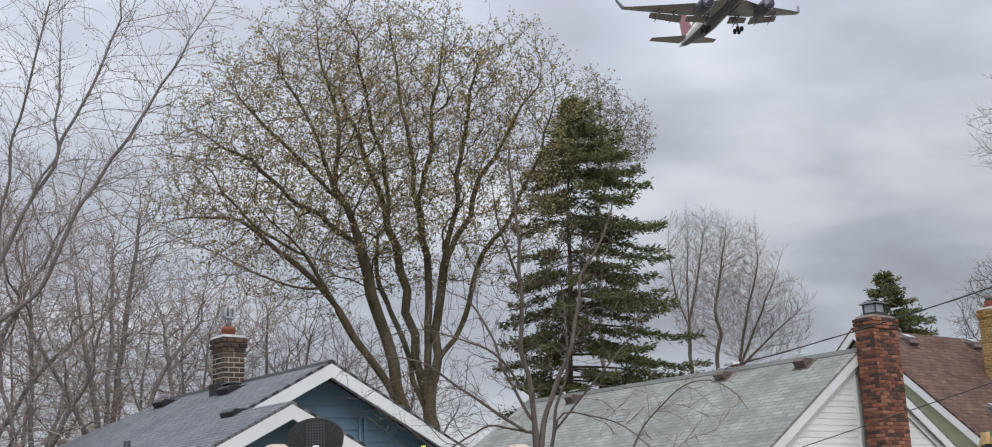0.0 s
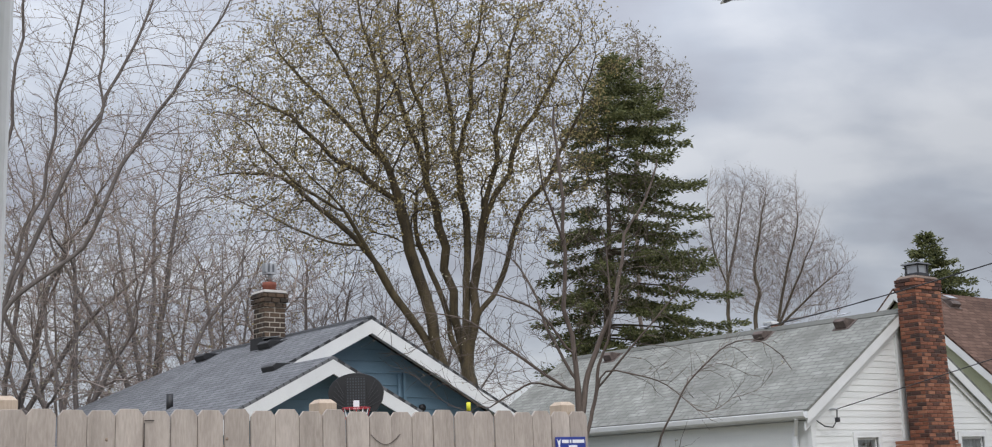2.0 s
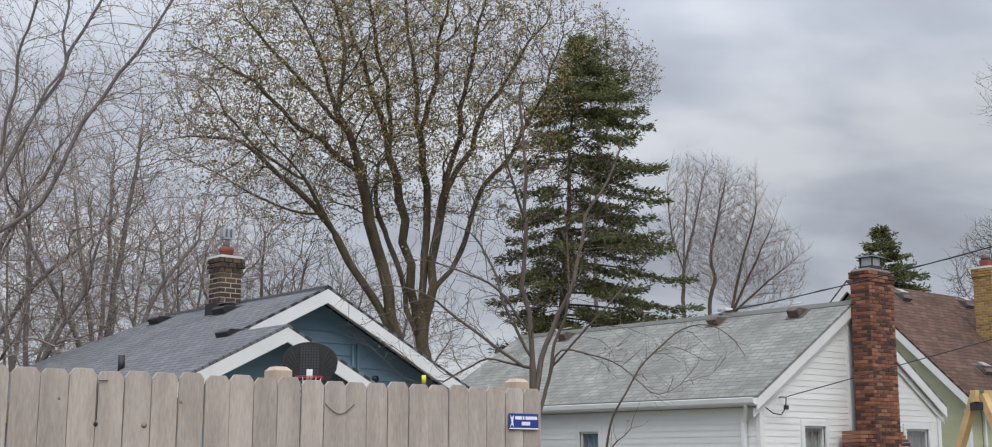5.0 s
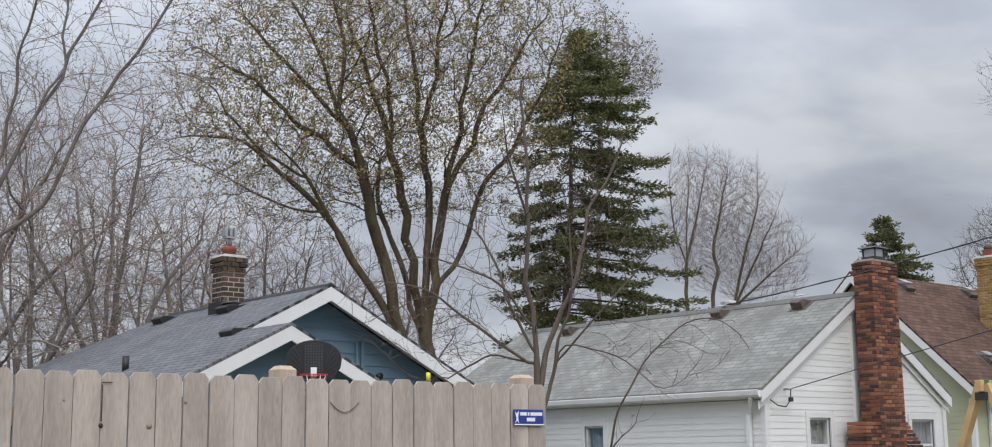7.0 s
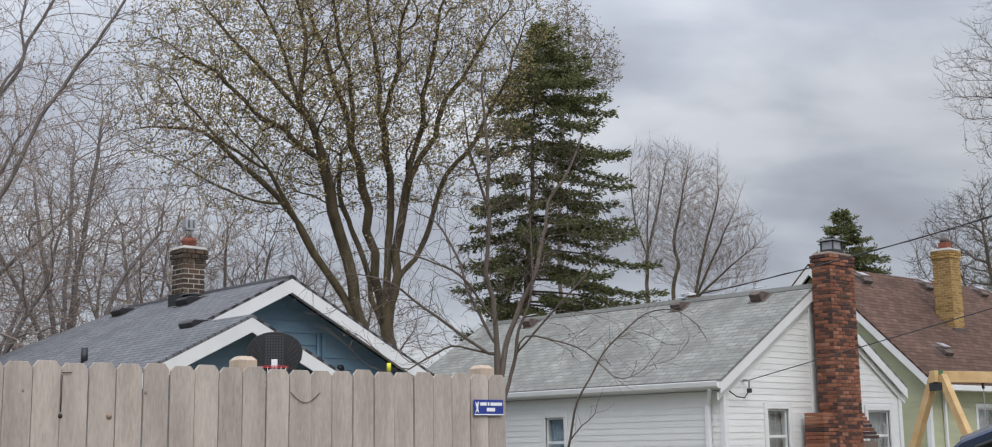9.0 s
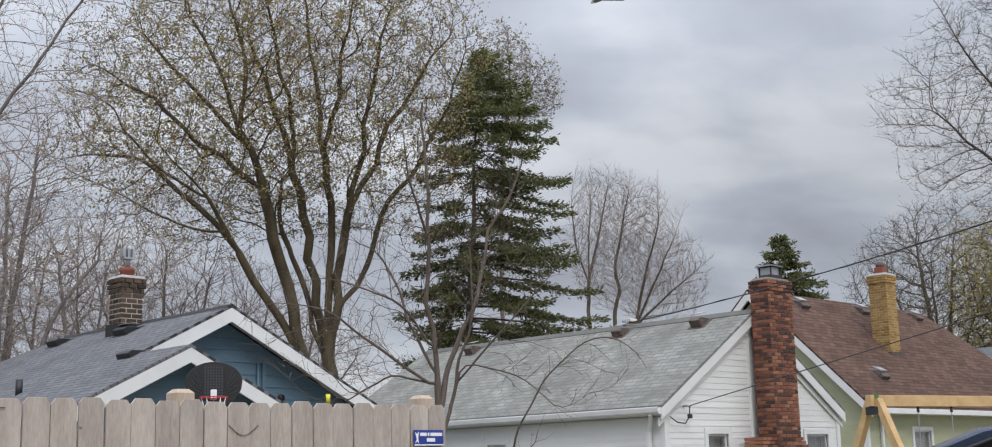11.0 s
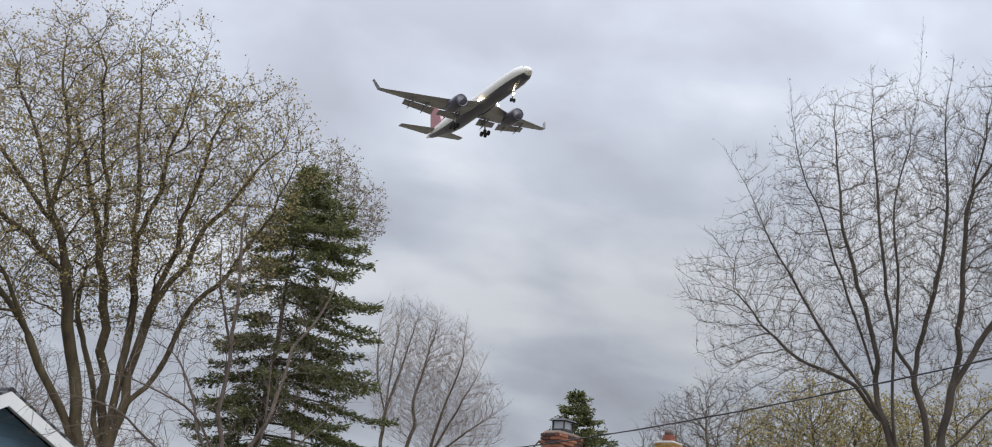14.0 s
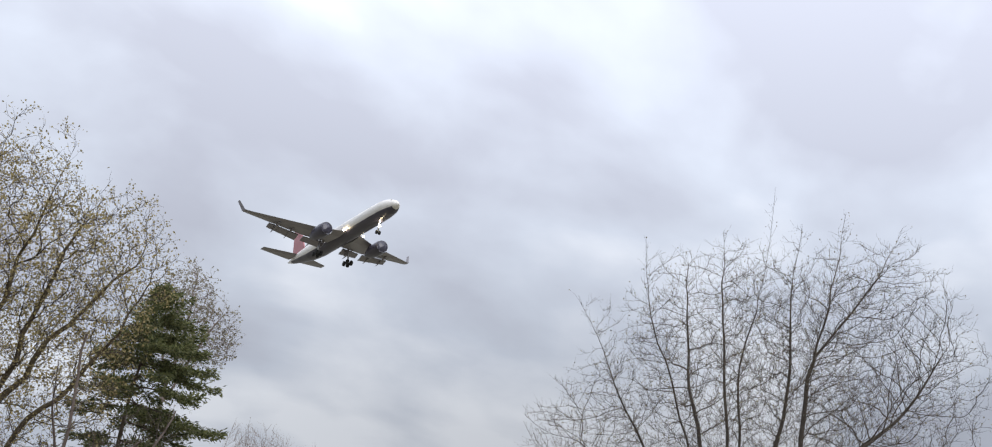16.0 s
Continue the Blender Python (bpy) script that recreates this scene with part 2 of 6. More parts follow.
def leafy(name, dark, light):
    """Thin leaves: half of the light that falls on them passes through."""
    m, nodes, links, b = material(name, 0.7)
    geo = nodes.new("ShaderNodeNewGeometry")
    col = ramp(nodes, links, geo.outputs["Random Per Island"], [(0.0, dark), (1.0, light)])
    patch = tex_noise(nodes, links, 0.5, 3.0, 0.5)
    col = blend(nodes, links, "MULTIPLY", 0.7, col, ramp(nodes, links, patch, [(0.3, (0.65, 0.65, 0.6)), (0.7, (1.1, 1.1, 1.1))]))
    links.new(col, b.inputs["Base Color"])
    tr, mix = nodes.new("ShaderNodeBsdfTranslucent"), nodes.new("ShaderNodeMixShader")
    links.new(col, tr.inputs[0])
    mix.inputs[0].default_value = 0.45
    links.new(b.outputs[0], mix.inputs[1]), links.new(tr.outputs[0], mix.inputs[2])
    links.new(mix.outputs[0], nodes["Material Output"].inputs[0])
    return m


BUD = leafy("pale_buds", (0.20, 0.175, 0.13), (0.40, 0.37, 0.27))
LEAF = leafy("young_olive_leaves", (0.21, 0.165, 0.07), (0.45, 0.365, 0.165))
WILLOW = leafy("yellow_green_leaves", (0.26, 0.21, 0.08), (0.44, 0.37, 0.15))
NEEDLE = leafy("spruce_needles", (0.046, 0.060, 0.025), (0.215, 0.22, 0.09))
AIR_WHITE = plain("aircraft_white", (0.66, 0.64, 0.60), 0.35)
AIR_DARK = plain("aircraft_navy", (0.045, 0.042, 0.065), 0.35)
AIR_GREY = plain("aircraft_grey", (0.21, 0.195, 0.21), 0.4, 0.2)
AIR_RED = plain("aircraft_red", (0.34, 0.12, 0.13), 0.4)
TYRE = plain("tyre_rubber", (0.02, 0.02, 0.022), 0.9)
LANDING = glow("landing_light", (1.0, 0.83, 0.55), 60.0)
CAR_PAINT = plain("dark_blue_car_paint", (0.035, 0.050, 0.085), 0.25, 0.4)


def glass_material():
    m, nodes, links, b = material("window_glass", 0.05)
    b.inputs["Base Color"].default_value = (0.9, 0.93, 0.95, 1)
    b.inputs["Transmission Weight"].default_value, b.inputs["IOR"].default_value = 1.0, 1.45
    return m


GLASS = glass_material()

# ---- building blocks ----


def thing(name, label, category, loc=(0, 0, 0), group="", kind="", turn=0.0):
    ob = new(name)
    ob.empty_display_size = 0.2
    ob.matrix_world = pose(*loc, 0, 0, turn)
    return tagged(ob, label, category, group, kind)


def part(name, bm, mat, parent=None, label=""):
    """Links a bmesh as one mesh object under a thing or a part."""
    me = bpy.data.meshes.new(name)
    bm.normal_update()
    bm.to_mesh(me)
    bm.free()
    me.materials.append(mat)
    ob = new(name, me)
    ob.parent = parent
    return tagged(ob, label)


def share(name, me, parent, m):
    ob = new(name, me)
    ob.parent = parent
    ob.matrix_local = m
    return ob


def add_box(bm, lo, hi, m=None):
    lo, hi = Vector(lo), Vector(hi)
    vs = [bm.verts.new((x, y, z)) for x in (lo.x, hi.x) for y in (lo.y, hi.y) for z in (lo.z, hi.z)]
    if m is not None:
        for v in vs:
            v.co = m @ v.co
    for f in ((0, 1, 3, 2), (4, 6, 7, 5), (0, 4, 5, 1), (2, 3, 7, 6), (0, 2, 6, 4), (1, 5, 7, 3)):
        bm.faces.new([vs[i] for i in f])
    return vs


def box(lo, hi, bevel=0.0, m=None):
    bm = bmesh.new()
    add_box(bm, lo, hi, m)
    if bevel:
        bmesh.ops.bevel(bm, geom=bm.edges[:], offset=bevel, segments=2, affect="EDGES", profile=0.6)
    return bm


def prism(outline, axis, a, b, bevel=0.0):
    """A flat outline of (u, v) pushed from a to b along an axis: x (u=y, v=z), y (u=x, v=z) or z (u=x, v=y)."""
    bm = bmesh.new()

    def place(u, v, w):
        return {"x": (w, u, v), "y": (u, w, v), "z": (u, v, w)}[axis]
    n = len(outline)
    lower = [bm.verts.new(place(u, v, a)) for u, v in outline]
    upper = [bm.verts.new(place(u, v, b)) for u, v in outline]
    bm.faces.new(lower)
    bm.faces.new(upper[::-1])
    for i in range(n):
        bm.faces.new((lower[i], upper[i], upper[(i + 1) % n], lower[(i + 1) % n]))
    bmesh.ops.recalc_face_normals(bm, faces=bm.faces[:])
    if bevel:
        bmesh.ops.bevel(bm, geom=bm.edges[:], offset=bevel, segments=1, affect="EDGES")
    return bm


def add_ring_tube(bm, points, radii, sides=8, caps=True):
    points = [Vector(p) for p in points]
    rings = []
    for i, p in enumerate(points):
        way = (points[min(i + 1, len(points) - 1)] - points[max(i - 1, 0)]).normalized()
        a = way.orthogonal().normalized() if not rings else (prev - way * prev.dot(way)).normalized()
        prev = a
        b = way.cross(a)
        rings.append([bm.verts.new(p + (a * math.cos(2 * math.pi * k / sides) + b * math.sin(2 * math.pi * k / sides)) * radii[i]) for k in range(sides)])
    for r0, r1 in zip(rings, rings[1:]):
        for k in range(sides):
            bm.faces.new((r0[k], r0[(k + 1) % sides], r1[(k + 1) % sides], r1[k]))
    if caps:
        bm.faces.new(rings[0][::-1])
        bm.faces.new(rings[-1])
    for f in bm.faces:
        f.smooth = sides > 5
    return rings


def tube(points, radii, sides=8):
    bm = bmesh.new()
    add_ring_tube(bm, points, radii if isinstance(radii, (list, tuple)) else [radii] * len(points), sides)
    return bm


def spot(azimuth, distance, z=0.0):
    """A place by its bearing (degrees to the right of the street's diagonal) and its distance from the porch."""
    h = radians(48 - azimuth)
    return Vector((distance * math.cos(h), distance * math.sin(h), z))

# ---- large structure: ground ----
gm = bmesh.new()
bmesh.ops.create_grid(gm, x_segments=60, y_segments=60, size=1500)
for v in gm.verts:
    far = max(0.0, v.co.length - 120)
    v.co.z = 0.004 * far * noise.noise(v.co * 0.004)
ground = part("ground", gm, GRASS)
tagged(ground, "short spring lawn between the houses", "lawn", kind="structure")

# ---- houses ----


def slab(points, thick, mat, parent, name="roof", label=""):
    """A roof plane: its top surface as points from the eave upward, laid out in shingle courses."""
    pts = [Vector(p) for p in points]
    eave = (pts[1] - pts[0]).normalized()
    normal = eave.cross(pts[2] - pts[1]).normalized()
    if normal.z < 0:
        normal.negate()
    up = normal.cross(eave)
    if up.z < 0:
        up.negate()
    bm = bmesh.new()
    uv = bm.loops.layers.uv.new("UVMap")
    top = [bm.verts.new(p) for p in pts]
    low = [bm.verts.new(p - Vector((0, 0, thick))) for p in pts]
    bm.faces.new(top)
    bm.faces.new(low[::-1])
    n = len(pts)
    for i in range(n):
        bm.faces.new((top[i], low[i], low[(i + 1) % n], top[(i + 1) % n]))
    bmesh.ops.recalc_face_normals(bm, faces=bm.faces[:])
    for f in bm.faces:
        for lp in f.loops:
            d = lp.vert.co - pts[0]
            lp[uv].uv = (d.dot(eave), d.dot(up))
    return part(name, bm, mat, parent, label)


def wall(parent, axis, plane, inward, a, b, z0, z1, mat, gable=None, holes=()):
    """A wall slab with openings through it: holes are (from, to, sill, head); gable is (mid, apex height)."""
    bm = bmesh.new()
    lo, hi = sorted((plane, plane + inward))
    cuts = sorted({a, b, *(h[0] for h in holes), *(h[1] for h in holes)})
    for u0, u1 in zip(cuts, cuts[1:]):
        bands = sorted((h[2], h[3]) for h in holes if h[0] <= u0 and h[1] >= u1)
        level = z0
        for s, e in bands + [(z1, z1)]:
            if s > level:
                if axis == "y":
                    add_box(bm, (u0, lo, level), (u1, hi, s))
                else:
                    add_box(bm, (lo, u0, level), (hi, u1, s))
            level = e
    ob = part("wall", bm, mat, parent)
    if gable:
        part("gable_wall", prism([(a, z1), (b, z1), (gable[0], gable[1])], axis, lo, hi), mat, parent)
    return ob


def siding(parent, mat, axis, plane, out, a, b, z0, z1, exposure, gable=None, holes=(), thick=0.011):
    """Lap boards on a wall, each a piece of its own, cut round the openings and under the rake."""
    z = z0
    while z < z1 - 0.02:
        top = min(z + exposure, z1)
        if gable and z > gable[2]:
            k = (z - gable[2]) / (gable[1] - gable[2])
            k2 = (top - gable[2]) / (gable[1] - gable[2])
            l0, r0 = a + (gable[0] - a) * k, b + (gable[0] - b) * k
            l1, r1 = a + (gable[0] - a) * k2, b + (gable[0] - b) * k2
        else:
            l0 = l1 = a
            r0 = r1 = b
        spans = [(l0, r0, l1, r1)]
        for h in holes:
            if h[2] < top - 0.01 and h[3] > z + 0.01:
                cut = []
                for s in spans:
                    if h[0] > s[0] and h[1] < s[1]:
                        cut += [(s[0], h[0], s[2], h[0]), (h[1], s[1], h[1], s[3])]
                    else:
                        cut.append(s)
                spans = cut
        for u0, u1, v0, v1 in spans:
            if u1 - u0 < 0.05:
                continue
            bm = bmesh.new()
            ring = []
            for (s, e, zz, d) in ((u0, u1, z, thick), (v0, v1, top, 0.003)):
                for u in (s, e):
                    for o in (-0.012, d):
                        w = plane + out * o
                        ring.append(bm.verts.new((u, w, zz) if axis == "y" else (w, u, zz)))
            for f in ((0, 1, 3, 2), (4, 6, 7, 5), (0, 4, 5, 1), (2, 3, 7, 6), (1, 5, 7, 3), (0, 2, 6, 4)):
                bm.faces.new([ring[i] for i in f])
            bmesh.ops.recalc_face_normals(bm, faces=bm.faces[:])
            part("siding_board", bm, mat, parent)
        z = top


def bar(p, q, width, depth, up=(0, 0, 1)):
    """A board from p to q: width is measured along up, depth across."""
    p, q = Vector(p), Vector(q)
    way = (q - p).normalized()
    side = way.cross(Vector(up)).normalized()
    rise = side.cross(way).normalized()
    m = Matrix((way, side, rise)).transposed().to_4x4()
    m.translation = p
    return box((0, -depth / 2, -width / 2), ((q - p).length, depth / 2, width / 2), m=m)


def rake(parent, name, axis, a, b, end, mid, z_end, z_mid, drop, mat=None):
    """One side of a gable's edge, cut upright where the two sides meet."""
    return part(name, prism([(end, z_end), (mid, z_mid), (mid, z_mid - drop), (end, z_end - drop)], axis, a, b), mat or WHITE_TRIM, parent)


def window(parent, axis, plane, out, a, b, z0, z1, mullion=True, backing=None, trim=0.10):
    """A sash window in its opening, with casing, sill, two panes and a curtain behind."""
    win = new("window")
    win.parent = parent

    def bx(u0, u1, w0, w1, v0, v1):
        lo, hi = sorted((plane + out * w0, plane + out * w1))
        return box((u0, lo, v0), (u1, hi, v1)) if axis == "y" else box((lo, u0, v0), (hi, u1, v1))
    for (u0, u1, v0, v1) in ((a - trim, b + trim, z1, z1 + trim), (a - trim, a, z0 - 0.02, z1), (b, b + trim, z0 - 0.02, z1)):
        part("casing", bx(u0, u1, -0.02, 0.035, v0, v1), WHITE_TRIM, win)
    part("sill", bx(a - trim, b + trim, -0.02, 0.06, z0 - 0.07, z0 - 0.02), WHITE_TRIM, win)
    mid = (z0 + z1) / 2
    s = 0.04
    for (u0, u1, v0, v1) in ((a, b, z1 - s, z1), (a, b, z0 - 0.02, z0 + s), (a, a + s, z0 + s, z1 - s), (b - s, b, z0 + s, z1 - s), (a + s, b - s, mid - 0.025, mid + 0.025)):
        part("sash", bx(u0, u1, -0.06, -0.02, v0, v1), WHITE_TRIM, win)
    for v0, v1 in ((z0 + s, mid - 0.025), (mid + 0.025, z1 - s)):
        pane = part("pane", bx(a + s, b - s, -0.045, -0.039, v0, v1), GLASS, win)
        pane.visible_shadow = False
    # curtain in soft folds
    bm = bmesh.new()
    n = 24
    rows = []
    for i in range(n + 1):
        u = a + (b - a) * i / n
        w = plane - out * (0.16 + 0.02 * math.sin(i * 1.7))
        gap = 0.30 < i / n < 0.44
        rows.append([bm.verts.new((u, w, z) if axis == "y" else (w, u, z)) for z in ((z0 if not gap else z0 + 0.2), z1)])
    for r0, r1 in zip(rows, rows[1:]):
        bm.faces.new((r0[0], r1[0], r1[1], r0[1]))
    part("curtain", bm, backing or CURTAIN, win)
    return win


BRICK_MESH = {}


def brick_mesh(key, size, mat):
    if (key, size) not in BRICK_MESH:
        bm = box((-size[0] / 2, -size[1] / 2, -size[2] / 2), (size[0] / 2, size[1] / 2, size[2] / 2))
        bmesh.ops.bevel(bm, geom=bm.edges[:], offset=0.005, segments=1, affect="EDGES")
        me = bpy.data.meshes.new("brick")
        bm.to_mesh(me)
        bm.free()
        me.materials.append(mat)
        BRICK_MESH[key, size] = me
    return BRICK_MESH[key, size]


def brickwork(parent, key, mats, mortar, x0, x1, y0, y1, z0, z1, singles, flare=None, course=0.071, joint=0.012):
    """A brick shaft with recessed mortar: the top courses brick by brick, the rest joined."""
    part("mortar_core", box((x0 + 0.012, y0 + 0.012, z0), (x1 - 0.012, y1 - 0.012, z1 - 0.004)), mortar, parent)
    count = int((z1 - z0) / course)
    joined = bmesh.new()
    made = 0
    rnd = random.Random(key)
    for k in range(count - 1, -1, -1):
        zc = z1 - (count - k - 0.5) * course
        push = flare(k, count) if flare else 0.0
        for face in range(4):
            along = (x1 - x0 if face % 2 == 0 else y1 - y0) + 2 * push
            n = max(2, round(along / 0.205))
            ln = along / n
            shift = 0.5 * (k % 2)
            for j in range(n + (k % 2)):
                s, e = max(0, j - shift) * ln, min(n, j + 1 - shift) * ln
                if e - s < 0.03:
                    continue
                u = (s + e) / 2
                jut = rnd.uniform(-0.003, 0.003)
                d = 0.045 - push
                if face == 0:
                    c, rz = (x0 - push + u, y0 + d + jut, zc), 0
                elif face == 1:
                    c, rz = (x1 - d + jut, y0 - push + u, zc), 90
                elif face == 2:
                    c, rz = (x0 - push + u, y1 - d + jut, zc), 0
                else:
                    c, rz = (x0 + d + jut, y0 - push + u, zc), 90
                size = (round(e - s - joint, 3), 0.09, round(course - joint, 4))
                m = pose(*c, 0, 0, rz)
                if made < singles and face in (0, 3):
                    share("brick", brick_mesh(key, size, mats[0]), parent, m)
                    made += 1
                else:
                    add_box(joined, (-size[0] / 2, -0.045, -size[2] / 2), (size[0] / 2, 0.045, size[2] / 2), m)
    tagged(part("masonry", joined, mats[1], parent), kind="stuff")


def chimney_cap(parent, x0, x1, y0, y1, z, over=0.03, high=0.07, mat=None):
    bm = box((x0 - over, y0 - over, z), (x1 + over, y1 + over, z + high))
    for v in bm.verts:
        if v.co.z > z + high / 2:
            c = Vector(((x0 + x1) / 2, (y0 + y1) / 2, v.co.z))
            v.co = c + (v.co - c) * 0.86
    bmesh.ops.bevel(bm, geom=bm.edges[:], offset=0.012, segments=2, affect="EDGES")
    part("cement_cap", bm, mat or CONCRETE, parent)


def roof_vent(parent, x, y, z, normal, along, mat, size=(0.42, 0.40, 0.13), pale=None):
    """A slant-backed attic vent on a roof plane."""
    n, a = Vector(normal).normalized(), Vector(along).normalized()
    up = n.cross(a).normalized()
    if up.z < 0:
        up.negate()
    m = Matrix((a, up, a.cross(up))).transposed().to_4x4()
    if (m.to_3x3() @ Vector((0, 0, 1))).dot(n) < 0:
        m = Matrix((-a, up, n)).transposed().to_4x4()
    m.translation = (x, y, z)
    w, l, h = size
    v = new("roof_vent")
    v.parent = parent
    bm = prism([(-l / 2, 0.004), (-l / 2, h), (-l / 2 + 0.10, h + 0.02), (l / 2, 0.02), (l / 2, 0.004)], "x", -w / 2, w / 2, 0.008)
    bm.transform(m)
    part("hood", bm, mat, v)
    fl = box((-w / 2 - 0.07, -l / 2 - 0.05, 0.001), (w / 2 + 0.07, l / 2 + 0.08, 0.008))
    fl.transform(m)
    part("flashing", fl, mat, v)
    if pale:
        # a pale plate stands in for the white highlight on the hood
        sk = box((-w / 2 + 0.03, -l / 2 + 0.10, h + 0.0), (w / 2 - 0.03, l / 2 - 0.05, h + 0.012), m=m @ pose(0, 0.02, 0.035, -18))
        part("cover", sk, pale, v)


# -- white cottage with the red chimney --
cottage = thing("cottage", "small white vinyl-sided cottage with a weathered grey-green roof", "house")
GX0, GX1, GY0, GY1 = 18.78, 24.60, 14.86, 24.2
GE, GR, GM = 2.50, 4.42, 21.66
W1, W2 = (20.04, 20.68, 1.05, 2.06), (23.36, 24.16, 1.05, 2.06)
wall(cottage, "y", GY0, 0.15, GX0, GX1, 0.0, GE, WHITE_SIDING, (GM, GR - 0.12), (W1, W2))
wall(cottage, "y", GY1 - 0.15, 0.15, GX0, GX1, 0.0, GE, WHITE_SIDING, (GM, GR - 0.12))
BW = (18.88, 19.42, 1.0, 2.0)
wall(cottage, "x", GX0, 0.15, GY0 + 0.15, GY1 - 0.15, 0.0, GE, WHITE_SIDING, None, (BW,))
wall(cottage, "x", GX1 - 0.15, 0.15, GY0 + 0.15, GY1 - 0.15, 0.0, GE, WHITE_SIDING)
part("ceiling", box((GX0 + 0.15, GY0 + 0.15, GE - 0.1), (GX1 - 0.15, GY1 - 0.15, GE - 0.02)), WHITE_TRIM, cottage)
siding(cottage, WHITE_SIDING, "y", GY0, -1, GX0, GX1, 0.25, GR - 0.25, 0.115, (GM, GR - 0.12, GE), ((W1[0] - 0.1, W1[1] + 0.1, W1[2] - 0.07, W1[3] + 0.1), (W2[0] - 0.1, W2[1] + 0.1, W2[2] - 0.07, W2[3] + 0.1)))
siding(cottage, WHITE_SIDING, "x", GX0, -1, GY0, GY1, 0.25, GE - 0.05, 0.115, None, ((BW[0] - 0.1, BW[1] + 0.1, BW[2] - 0.07, BW[3] + 0.1),))
window(cottage, "y", GY0, -1, *W1)
window(cottage, "y", GY0, -1, *W2)
window(cottage, "x", GX0, -1, *BW, backing=DOOR_BLUE)
part("corner_board", box((GX0 - 0.03, GY0 - 0.035, 0.0), (GX0 + 0.09, GY0 + 0.06, GE - 0.02)), WHITE_TRIM, cottage)
part("corner_board", box((GX1 - 0.09, GY0 - 0.035, 0.0), (GX1 + 0.03, GY0 + 0.06, GE - 0.02)), WHITE_TRIM, cottage)
# roof with overhangs
EX0, EX1 = 18.58, 24.74
RY0, RY1 = 14.74, 24.5
ROOF_TOP = 4.48
slab([(EX0, RY1, 2.56), (EX0, RY0, 2.56), (GM, RY0, ROOF_TOP), (GM, RY1, ROOF_TOP)], 0.05, ROOF_GARAGE, cottage)
slab([(EX1, RY0, 2.56), (EX1, RY1, 2.56), (GM, RY1, ROOF_TOP), (GM, RY0, ROOF_TOP)], 0.05, ROOF_GARAGE, cottage)
cap_m = prism([(GM - 0.16, ROOF_TOP - 0.085), (GM, ROOF_TOP + 0.022), (GM + 0.16, ROOF_TOP - 0.085), (GM, ROOF_TOP + 0.006)], "y", RY0, RY1)
part("ridge_cap", cap_m, ROOF_GARAGE, cottage)
for end in (EX0, EX1):
    # rake boards and soffit of the gable end
    rake(cottage, "rake_board", "y", RY0, RY0 + 0.03, end, GM, 2.505, ROOF_TOP - 0.052, 0.20)
    rake(cottage, "rake_board", "y", RY1 - 0.03, RY1, end, GM, 2.505, ROOF_TOP - 0.052, 0.20)
    rake(cottage, "frieze_board", "y", GY0 - 0.05, GY0 - 0.02, end, GM, 2.33, ROOF_TOP - 0.23, 0.14)
    rake(cottage, "soffit", "y", RY0 + 0.03, GY0, end, GM, 2.49, ROOF_TOP - 0.07, 0.03)
    lo, hi = sorted((end, GX0 if end == EX0 else GX1))
    part("soffit", box((lo, RY0 + 0.04, 2.36), (hi, RY1 - 0.04, 2.375)), WHITE_TRIM, cottage)
part("fascia", box((EX0, RY0 + 0.04, 2.36), (EX0 + 0.02, RY1 - 0.04, 2.505)), WHITE_TRIM, cottage)
gut = prism([(EX0 - 0.11, 2.52), (EX0 - 0.118, 2.53), (EX0 - 0.125, 2.52), (EX0 - 0.11, 2.44), (EX0 - 0.07, 2.405), (EX0 - 0.002, 2.405), (EX0 - 0.002, 2.52), (EX0 - 0.01, 2.52), (EX0 - 0.012, 2.42), (EX0 - 0.065, 2.42), (EX0 - 0.10, 2.45)], "y", RY0, RY1 - 0.1)
part("gutter", gut, WHITE_TRIM, cottage)
part("downspout", bar((EX0 - 0.05, RY0 + 0.22, 2.41), (GX0 - 0.06, RY0 + 0.42, 2.12), 0.085, 0.06), SHADE_TRIM, cottage)
part("downspout", box((GX0 - 0.10, RY0 + 0.38, 0.1), (GX0 - 0.03, RY0 + 0.47, 2.16), 0.01), SHADE_TRIM, cottage)
gn = Vector((-(ROOF_TOP - 2.56), 0, GM - EX0))
for (yy, sz) in ((15.85, 0.30), (17.92, 0.26), (22.5, 0.3)):
    xx = GM - 0.30
    zz = 2.56 + (xx - EX0) * (ROOF_TOP - 2.56) / (GM - EX0)
    roof_vent(cottage, xx, yy, zz, gn, (0, 1, 0), RUST, (0.26, 0.34, sz * 0.55), GALV)

# its outside chimney
red_chimney = new("chimney")
red_chimney.parent = cottage
tagged(red_chimney, "tall red brick outside chimney with a metal flue cap")
CX0, CX1, CY0, CY1 = 21.50, 22.33, 14.30, 14.72
brickwork(red_chimney, "red", (RED_BRICK, RED_BRICK_J), DARK_MORTAR, CX0, CX1, CY0, CY1, 0.0, 5.02, 300, lambda k, n: 0.02 if k >= n - 3 else 0.0)
for i in range(7):
    # stepped shoulders at the fireplace
    z1 = 1.98 - 0.071 * i
    stp = 0.075 * (i + 1)
    bm = bmesh.new()
    add_box(bm, (CX1, CY0, z1 - 0.063), (CX1 + stp, CY1, z1))
    part("shoulder_brick", bm, RED_BRICK, red_chimney)
bm = bmesh.new()
